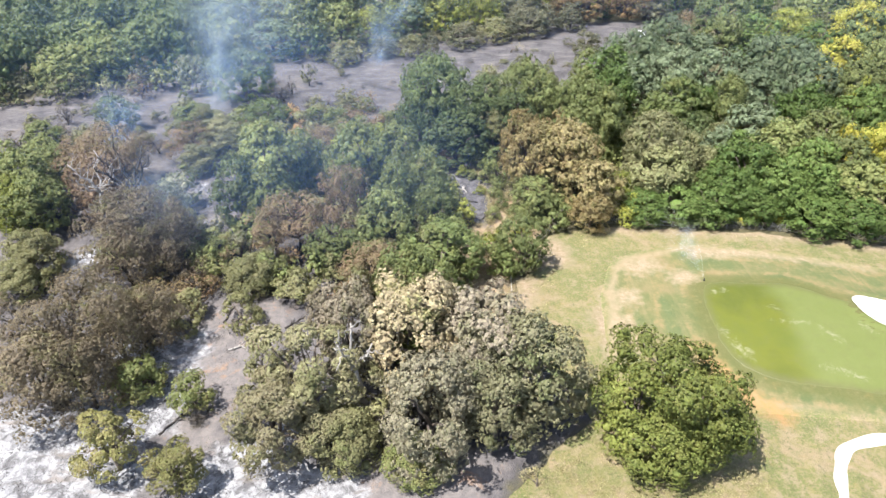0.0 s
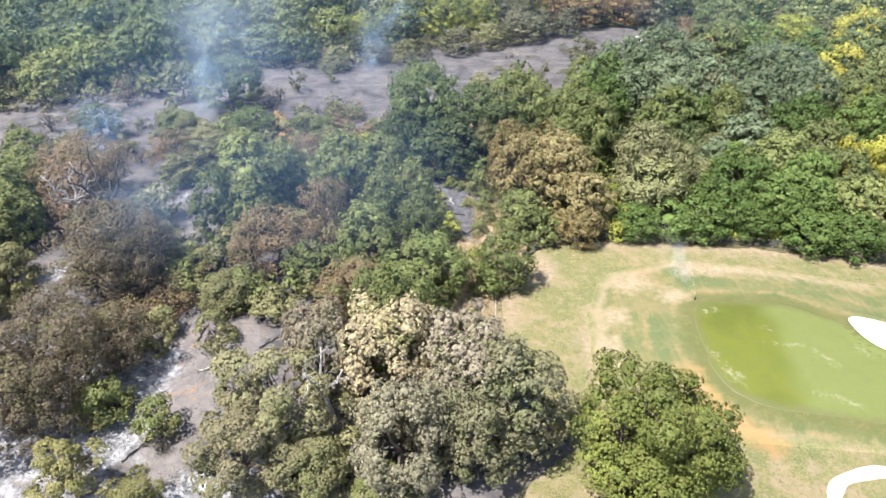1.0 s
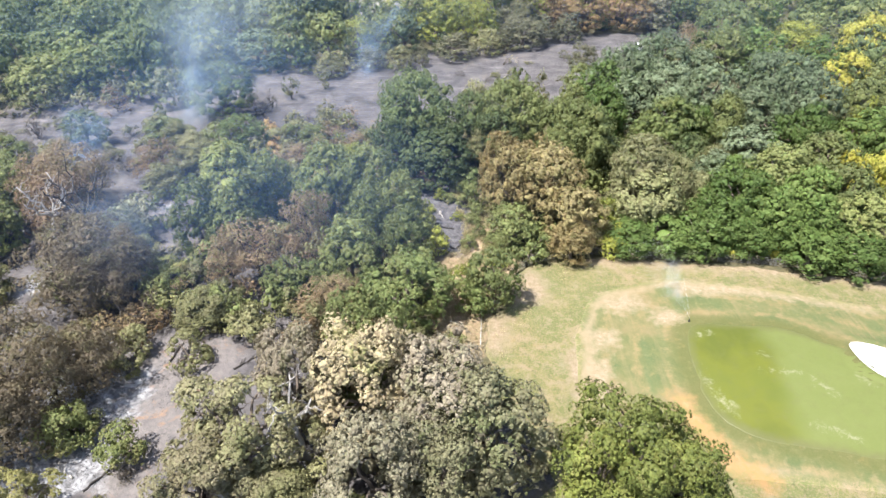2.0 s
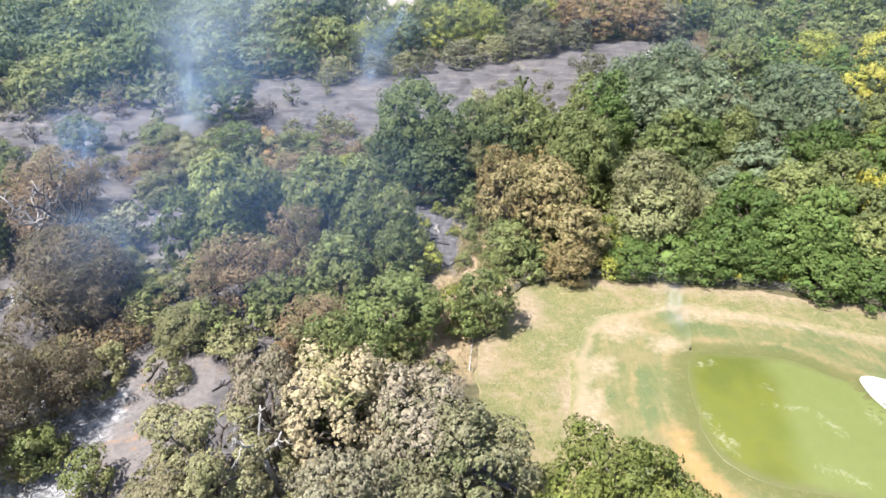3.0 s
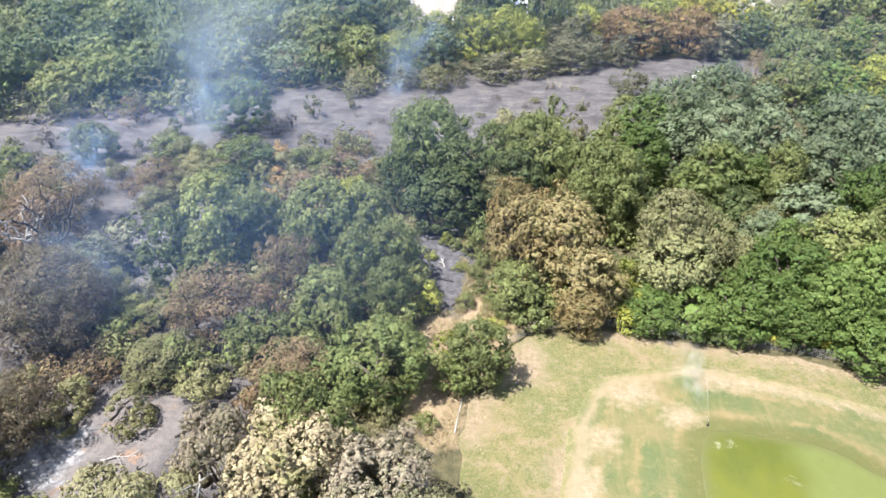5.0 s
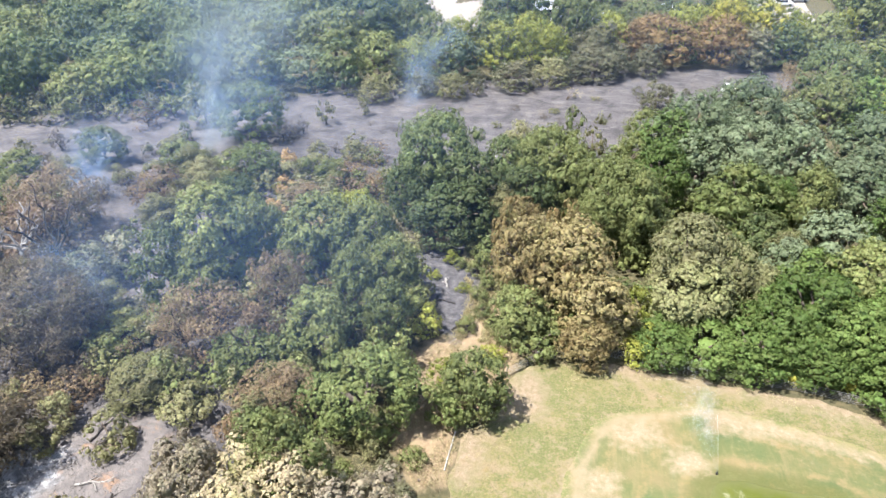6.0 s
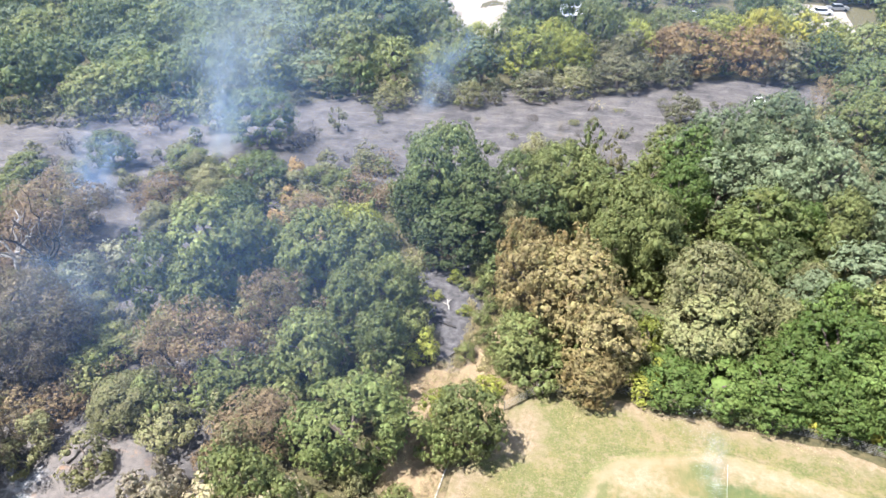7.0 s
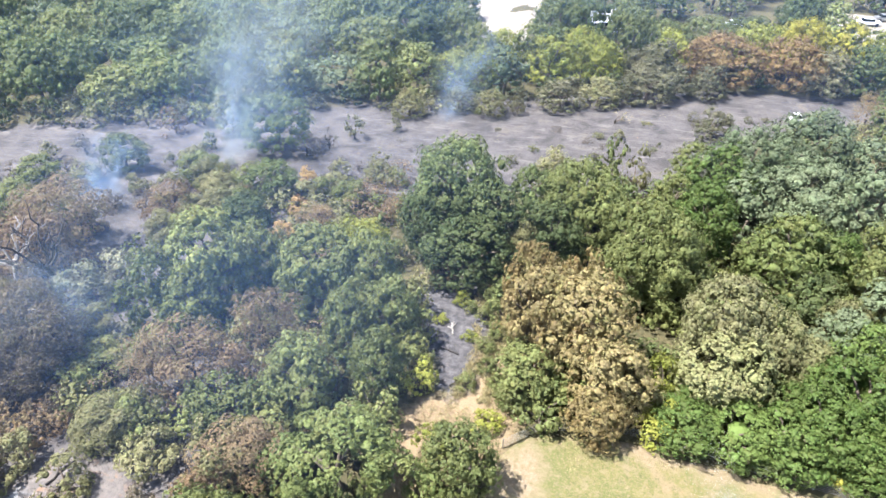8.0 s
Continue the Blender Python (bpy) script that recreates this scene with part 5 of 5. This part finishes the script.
# ---- golf course things ----
MAT_BRASS = plain_material("sprinkler_plastic", (0.02, 0.02, 0.02), (0.04, 0.04, 0.04), 20, 0.5)
MAT_PIPE = plain_material("white_pipe", (0.34, 0.33, 0.31), (0.46, 0.45, 0.43), 5, 0.5)
MAT_POST = plain_material("weathered_fence_steel", (0.22, 0.22, 0.21), (0.34, 0.33, 0.31), 8, 0.6, 0.5)


def water_material():
    m, nt, b = material("spray_water")
    b.inputs["Base Color"].default_value = (0.9, 0.94, 0.97, 1)
    b.inputs["Roughness"].default_value = 0.15
    b.inputs["Transmission Weight"].default_value = 0.35
    b.inputs["IOR"].default_value = 1.33
    return m


MAT_WATER = water_material()


def sprinkler(x, y, heading, seed):
    """A pop-up sprinkler with its arcing jet and the drops that fall from it."""
    rs_ = np.random.RandomState(seed)
    z = float(ground_h(x, y)) + 0.06
    top = tagged(new("sprinkler"), "pop-up sprinkler throwing a white arc of water", "sprinkler")
    top.matrix_basis = pose(x, y, z, 0, 0, heading)
    bm = bmesh.new()
    bmesh.ops.create_cone(bm, cap_ends=True, segments=14, radius1=0.09, radius2=0.07, depth=0.12, matrix=Matrix.Translation((0, 0, 0.06)))
    bmesh.ops.create_cone(bm, cap_ends=True, segments=12, radius1=0.035, radius2=0.03, depth=0.16, matrix=Matrix.Translation((0, 0, 0.2)))
    bmesh.ops.create_cone(bm, cap_ends=True, segments=10, radius1=0.022, radius2=0.015, depth=0.1, matrix=Matrix.Translation((0.04, 0, 0.27)) @ pose(0, 0, 0, 0, 60, 0))
    part("head", bm, MAT_BRASS, top)
    arc_ = lambda s: np.array([s, 0, 0.3 + s * 0.62 - s * s * 0.047])
    pieces = []
    prev = arc_(0.05)
    for s in np.arange(0.5, 3.6, 0.5):
        q = arc_(s)
        pieces.append(tube(rs_, prev, q, 0.0025 + 0.0008 * s, 0.0025 + 0.0008 * (s + 0.5), 6, 2, 0.0))
        prev = q
    part_of("jet", mesh_of("jet", *join(pieces), MAT_WATER, True), top)
    n = 2600
    s = 13 * rs_.rand(n) ** 0.75
    p = np.stack([s, 0 * s, 0.3 + s * 0.62 - s * s * 0.047], -1)
    fall = rs_.rand(n) ** 1.3
    p[:, 2] = p[:, 2] - fall * np.maximum(p[:, 2], 0) * np.clip(s / 5, 0.1, 1)
    w = 0.04 + 0.1 * s
    p[:, 1] += np.abs(rs_.randn(n)) * w * 1.5 + fall * 1.4 * np.clip(s / 4, 0, 1)
    p[:, 0] += rs_.randn(n) * 0.06 * s
    p = p[p[:, 2] > 0.05]
    o = np.array([(1, 0, 0), (-1, 0, 0), (0, 1, 0), (0, -1, 0), (0, 0, 1.8), (0, 0, -1.8)])
    size = rs_.uniform(0.005, 0.012, (len(p), 1, 1))
    V = (p[:, None] + o[None] * size).reshape(-1, 3)
    f = np.array([(0, 2, 4), (2, 1, 4), (1, 3, 4), (3, 0, 4), (2, 0, 5), (1, 2, 5), (3, 1, 5), (0, 3, 5)])
    F = (np.arange(len(p))[:, None, None] * 6 + f[None]).reshape(-1, 3)
    part_of("spray", mesh_of("spray", V, F, MAT_WATER), top, "fine falling water drops")
    return top



pipe = new("pipe", mesh_of("pipe", *join([tube(np.random.RandomState(1), (0, -2.2, 0.06), (0, 2.2, 0.06), 0.045, 0.045, 10, 6, 0.004)]), MAT_PIPE, True))
pipe.matrix_basis = pose(6.2, 46.0, float(ground_h(6.2, 46.0)), 0, 0, -3)
tagged(pipe, "thin white pipe lying along the lawn's edge", "pipe")


def fence(line, step=2.4, high=0.95):
    """A low wire fence: steel posts and three wires."""
    top = tagged(new("fence"), "low grey wire fence along the lawn's wooded edge", "fence")
    rs_ = np.random.RandomState(3)
    spots = []
    for (x0, y0), (x1, y1) in zip(line, line[1:]):
        n = max(1, int(math.hypot(x1 - x0, y1 - y0) / step))
        spots += [(x0 + (x1 - x0) * k / n, y0 + (y1 - y0) * k / n) for k in range(n)]
    spots.append(line[-1])
    for x, y in spots:
        z = float(ground_h(x, y))
        part_of("post", mesh_of("post", *tube(rs_, (x, y, z - 0.4), (x + rs_.uniform(-.03, .03), y, z + high), 0.045, 0.04, 6, 2, 0.0), MAT_POST), top)
    for k in range(6):
        hk = high * (k + 0.7) / 6.2
        run = [tube(rs_, (x0, y0, float(ground_h(x0, y0)) + hk), (x1, y1, float(ground_h(x1, y1)) + hk), 0.012, 0.012, 4, 1, 0) for (x0, y0), (x1, y1) in zip(spots, spots[1:])]
        part_of("wire", mesh_of("wire", *join(run), MAT_POST), top)


fence([(9.2, 53.2), (11.4, 55.4), (16.7, 56.9), (22.5, 56.5), (26.3, 56.1), (32, 55.8), (39.1, 54.4), (46, 52.6)])

# ---- beyond the woods: lots, building, cars ----
MAT_LOT = plain_material("pale_concrete_lot", (0.24, 0.21, 0.175), (0.29, 0.26, 0.225), 0.3, 0.9, 0, 0.2, 0.02)
MAT_ROOF = plain_material("white_metal_roof", (0.55, 0.56, 0.58), (0.66, 0.67, 0.69), 0.6, 0.45, 0.0, 0.1, 0.01)
MAT_WALL = plain_material("tan_wall", (0.3, 0.27, 0.23), (0.4, 0.36, 0.31), 1.0)
MAT_GLASS = plain_material("dark_car_glass", (0.015, 0.018, 0.02), (0.02, 0.024, 0.028), 2, 0.08)
MAT_TYRE = plain_material("tyre_rubber", (0.015, 0.015, 0.015), (0.03, 0.03, 0.03), 9, 0.9)
MAT_PAINT = {"white": plain_material("white_car_paint", (0.7, 0.7, 0.7), (0.76, 0.76, 0.76), 0.5, 0.3), "silver": plain_material("silver_car_paint", (0.4, 0.41, 0.43), (0.46, 0.47, 0.49), 0.5, 0.3, 0.6),
             "black": plain_material("black_car_paint", (0.015, 0.015, 0.018), (0.025, 0.025, 0.03), 0.5, 0.25)}
for outline, c, lab in ((LOT, (-14, 160), "sunlit pale concrete lot behind the woods"), (LOT_EAST, (60, 174), "sunlit pale parking lot among trees")):
    ob, lx, ly = sheet("parking_lot", outline, 0.05, MAT_LOT, c, 8, 0.2, 0.02)
    tagged(ob, lab, "parking lot", kind="structure")


def box(bm, sx, sy, sz, at, taper=1.0, bevel=0.0):
    r = bmesh.ops.create_cube(bm, size=1, matrix=Matrix.Translation(at) @ Matrix.Diagonal((sx, sy, sz, 1)))
    for v in r["verts"]:
        if v.co.z > at[2]:
            v.co.x, v.co.y = at[0] + (v.co.x - at[0]) * taper, at[1] + (v.co.y - at[1]) * (0.5 + taper / 2)
    if bevel:
        es = list({e for v in r["verts"] for e in v.link_edges})
        bmesh.ops.bevel(bm, geom=es, offset=bevel, segments=2, affect="EDGES")


def car(x, y, turn, paint, label, length=4.5, wide=1.8):
    top = tagged(new("car"), label, "car", "parked cars")
    top.matrix_basis = pose(x, y, float(ground_h(x, y)) + 0.05, 0, 0, turn)
    bm = bmesh.new()
    box(bm, length, wide, 0.62, (0, 0, 0.62), 0.96, 0.12)
    body = part("body", bm, MAT_PAINT[paint], top)
    bm = bmesh.new()
    box(bm, length * 0.52, wide * 0.9, 0.5, (-0.15, 0, 1.14), 0.78, 0.06)
    part("window", bm, MAT_GLASS, body)
    bm = bmesh.new()
    box(bm, length * 0.4, wide * 0.82, 0.06, (-0.15, 0, 1.42), 0.94, 0.02)
    part("roof", bm, MAT_PAINT[paint], body)
    for sx in (-1, 1):
        for sy in (-1, 1):
            bm = bmesh.new()
            bmesh.ops.create_cone(bm, cap_ends=True, segments=16, radius1=0.33, radius2=0.33, depth=0.22, matrix=Matrix.Translation((sx * length * 0.31, sy * wide * 0.46, 0.33)) @ pose(0, 0, 0, 90, 0, 0))
            part("wheel", bm, MAT_TYRE, top)


for x, y, turn, paint, lab in ((7.9, 154.6, 80, "white", "white car glimpsed between trees"), (16.9, 156.4, 15, "silver", "silver car parked behind the woods"),
                               (30.5, 166.4, 30, "white", "white car parked among far trees"), (47.4, 161.6, 10, "black", "dark car parked at the woods' edge"), (49.0, 163.4, 12, "white", "white car parked at the woods' edge"),
                               (56, 176, 5, "white", "white car on the far lot"), (60, 180, 8, "silver", "silver car on the far lot")):
    car(x, y, turn, paint, lab)
car(35.7, 118.6, 12, "white", "small white vehicle parked on burnt soil", 2.1, 1.1)


def building(x, y, turn, sx, sy, h, label):
    top = tagged(new("building"), label, "building")
    top.matrix_basis = pose(x, y, 0, 0, 0, turn)
    bm = bmesh.new()
    box(bm, sx, sy, h, (0, 0, h / 2))
    wall = part("wall", bm, MAT_WALL, top)
    for i in range(4):
        bm = bmesh.new()
        box(bm, 1.2, 0.08, 1.1, (-sx * 0.36 + i * sx * 0.24, -sy / 2 - 0.03, h * 0.55), 1, 0.02)
        part("window", bm, MAT_GLASS, wall)
    for s in (-1, 1):
        V, F = [], []
        n = int(sx / 0.5)
        for i in range(n + 1):
            u = -sx / 2 - 0.4 + (sx + 0.8) * i / n
            rib = 0.05 * (i % 2)
            V += [(u, s * (sy / 2 + 0.5), h - 0.1 + rib), (u, 0, h + 1.3 + rib), (u, 0, h + 1.22 + rib), (u, s * (sy / 2 + 0.5), h - 0.18 + rib)]
        for i in range(n):
            for a, b_ in ((0, 1), (1, 2), (2, 3), (3, 0)):
                F.append((i * 4 + a, i * 4 + 4 + a, i * 4 + 4 + b_, i * 4 + b_))
        part_of("roof", mesh_of("roof", V, F, MAT_ROOF), top)


building(4.4, 158, 32, 6.5, 5.5, 2.0, "low building with white ribbed metal roof")
building(38, 195, 5, 12, 8, 3.4, "low building with pale metal roof among trees")
building(66, 192, 4, 14, 8, 3.4, "white-roofed building behind the far lot")


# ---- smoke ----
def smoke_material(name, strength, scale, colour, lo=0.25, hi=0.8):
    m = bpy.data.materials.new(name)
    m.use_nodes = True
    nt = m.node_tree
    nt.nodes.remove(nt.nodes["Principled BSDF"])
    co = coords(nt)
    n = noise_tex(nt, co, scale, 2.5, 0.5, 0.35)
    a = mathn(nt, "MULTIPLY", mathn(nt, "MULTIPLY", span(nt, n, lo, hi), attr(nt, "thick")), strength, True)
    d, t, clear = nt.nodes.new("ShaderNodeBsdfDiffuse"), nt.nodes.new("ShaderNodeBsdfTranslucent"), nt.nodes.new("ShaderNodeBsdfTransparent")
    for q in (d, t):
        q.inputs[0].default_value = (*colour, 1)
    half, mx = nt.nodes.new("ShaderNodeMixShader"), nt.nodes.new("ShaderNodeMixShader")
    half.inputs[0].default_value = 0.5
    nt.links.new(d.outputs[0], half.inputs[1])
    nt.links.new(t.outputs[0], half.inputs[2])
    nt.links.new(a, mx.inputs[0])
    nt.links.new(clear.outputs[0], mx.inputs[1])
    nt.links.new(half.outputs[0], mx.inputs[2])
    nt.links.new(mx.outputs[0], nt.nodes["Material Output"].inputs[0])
    return m


def plume(label, spine, radii, mat, seed, count=46, fade=0.5):
    """Rising smoke: curled wisps, each thin at its rim, round a bent spine, growing and thinning upwards."""
    rs_ = np.random.RandomState(seed)
    sp = np.array(spine)
    tt = np.linspace(0, 1, len(sp))
    top = tagged(new("smoke_plume"), label, "smoke")
    k, lots = 9, 5
    for lot in range(lots):
        V, F, thick = [], [], []
        for w in range(count * lot // lots, count * (lot + 1) // lots):
            u = (w + rs_.rand()) / count
            r0 = np.interp(u, tt, radii)
            c = np.array([np.interp(u, tt, sp[:, j]) for j in range(3)]) + rs_.randn(3) * r0 * np.array([0.36, 0.36, 0.3])
            size = r0 * rs_.uniform(0.75, 1.3)
            turn_ = Euler((rs_.uniform(0.9, 2.2), rs_.uniform(-0.6, 0.6), rs_.uniform(0, 6.283))).to_matrix()
            o = len(V)
            for i in range(k):
                for j in range(k):
                    a_, b_ = i / (k - 1) * 2 - 1, j / (k - 1) * 2 - 1
                    rho = math.hypot(a_, b_)
                    q = Vector((a_ * 1.2 + w * 3.1, b_ * 1.2, seed))
                    p = turn_ @ Vector((a_ * size, b_ * size * 1.25, size * (0.1 * rho * rho + 0.14 * noise.noise(q))))
                    V.append((c[0] + p.x, c[1] + p.y, max(0.05, c[2] + p.z)))
                    edge = max(0.0, 1 - rho * (1 + 0.35 * noise.noise(q * 2.1)))
                    thick.append(edge * edge * (3 - 2 * edge) * min(1, 0.35 + u / 0.1) * min(1.0, (1 - u) / (1 - fade)) ** 1.1)
            F += [(o + i * k + j, o + i * k + j + 1, o + (i + 1) * k + j + 1, o + (i + 1) * k + j) for i in range(k - 1) for j in range(k - 1)]
        me = mesh_of("billow", V, F, mat, True)
        put_attr(me, "thick", thick)
        tagged(part_of("billow", me, top), kind="stuff")


SMOKE = smoke_material("white_smoke", 0.12, 0.3, (0.66, 0.78, 0.88))
THIN_SMOKE = smoke_material("thin_blue_smoke", 0.2, 0.3, (0.45, 0.62, 0.85))
# haze put into a surface: its blue lifts the darks and cools the distance
HAZE = smoke_material("painted_blue_haze", 0.105, 0.035, (0.23, 0.43, 0.86), 0.2, 0.8)
plume("pale smoke column rising from smouldering brush", [(-31.4, 83.6, 0.2), (-30.6, 84, 4), (-29.6, 84.6, 9), (-27.2, 85.6, 14), (-23.4, 86.8, 20), (-18.5, 88, 27)], [1.1, 2.3, 4.0, 5.8, 7.6, 9.0], SMOKE, 1, 125, 0.4)
plume("faint bluish smoke over the burnt clearing", [(-41, 72, 0.1), (-40.4, 72.6, 2), (-39, 73.4, 4.5), (-37.4, 74.4, 7.5)], [1.8, 2.6, 3.2, 3.8], THIN_SMOKE, 2, 46)
plume("bluish smoke wisp at the clearing's far edge", [(-10, 107, 0.1), (-9.2, 107.6, 3), (-7.6, 108.6, 6.5), (-5, 110, 11)], [3.2, 4.0, 4.6, 5.4], THIN_SMOKE, 3, 19)
plume("bluish smoke lingering between scorched trees", [(-27.5, 50.5, 0.1), (-26.6, 51, 3), (-25.4, 51.6, 6), (-23.6, 52.4, 10)], [2.6, 3.4, 3.8, 4.4], THIN_SMOKE, 4, 24)


def wisps(rs_, spots, mat, lift=0.2):
    """Curled wisps of mist, thin at the rim, at (place, size, strength)."""
    V, F, thick = [], [], []
    k = 9
    for w, (c, size, strong) in enumerate(spots):
        turn_ = Euler((rs_.uniform(0.9, 2.2), rs_.uniform(-0.6, 0.6), rs_.uniform(0, 6.283))).to_matrix()
        o = len(V)
        for i in range(k):
            for j in range(k):
                a_, b_ = i / (k - 1) * 2 - 1, j / (k - 1) * 2 - 1
                rho = math.hypot(a_, b_)
                p = turn_ @ Vector((a_ * size, b_ * size * 1.4, size * 0.4 * rho * rho))
                V.append((c[0] + p.x, c[1] + p.y, max(lift, c[2] + p.z)))
                thick.append(strong * max(0.0, 1 - rho) ** 1.3)
        F += [(o + i * k + j, o + i * k + j + 1, o + (i + 1) * k + j + 1, o + (i + 1) * k + j) for i in range(k - 1) for j in range(k - 1)]
    me = mesh_of("mist", V, F, mat, True)
    put_attr(me, "thick", thick)
    return me


spray = sprinkler(23.7, 46.7, 88, 2)
mist_rs = np.random.RandomState(6)
MIST = smoke_material("water_mist", 0.2, 0.8, (0.86, 0.88, 0.88))
veil = []
for u in np.linspace(0.8, 5.2, 44):
    drop = mist_rs.rand()
    veil.append(((u + 0.2 * mist_rs.randn(), 0.25 + 0.3 * mist_rs.rand() * u * (0.4 + drop), max(0.3, (0.3 + u * 0.62 - u * u * 0.047) * (1.02 - 0.75 * drop))), 0.22 + 0.12 * u, min(1.0, 0.25 + u / 5) * (1.1 - 0.6 * drop)))
tagged(part_of("mist", wisps(mist_rs, veil, MIST), spray, "drifting fine water mist"), kind="stuff")


def haze(label, x0, x1, y0, y1, z, swell, seed, step=3.0, dense=1.0):
    """A see-through bluish sheet above the trees that paints in the haze of smoke and air, thick in its middle and
    thinning to nothing at the rim.
    """
    xs, ys = np.arange(x0, x1, step), np.arange(y0, y1, step)
    X, Y = np.meshgrid(xs, ys)
    x, y = X.ravel(), Y.ravel()
    i = np.arange(len(x)).reshape(len(ys), len(xs))
    f = np.stack([i[:-1, :-1], i[:-1, 1:], i[1:, 1:], i[1:, :-1]], -1).reshape(-1, 4)
    u, v = (x - x0) / (x1 - x0) * 2 - 1, (y - y0) / (y1 - y0) * 2 - 1
    Z = z + swell * (fbm(x + seed * 31, y, 22) - 0.5) * 2
    me = mesh_of("smoke_haze", np.stack([x, y, Z], -1), f, HAZE, True)
    put_attr(me, "thick", dense * (1 - smooth01(np.hypot(u, v), 0.25, 0.97)))
    tagged(new("smoke_haze", me), label, "smoke", kind="stuff")


# sheets added as painted haze: lingering smoke near the burn, hazy air farther off
haze("see-through bluish sheet painting smoke and air haze over burn and woods", -115, 50, 34, 205, 14, 2.0, 1)
haze("see-through bluish sheet painting smoke and air haze over clearing and far woods", -95, 70, 78, 215, 16.5, 2.0, 2, 3.0, 1.4)
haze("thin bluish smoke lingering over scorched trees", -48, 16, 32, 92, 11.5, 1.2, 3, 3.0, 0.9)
haze("faint bluish sheet painting air haze over the eastern woods", -5, 110, 52, 190, 13.5, 1.5, 4, 3.0, 0.5)
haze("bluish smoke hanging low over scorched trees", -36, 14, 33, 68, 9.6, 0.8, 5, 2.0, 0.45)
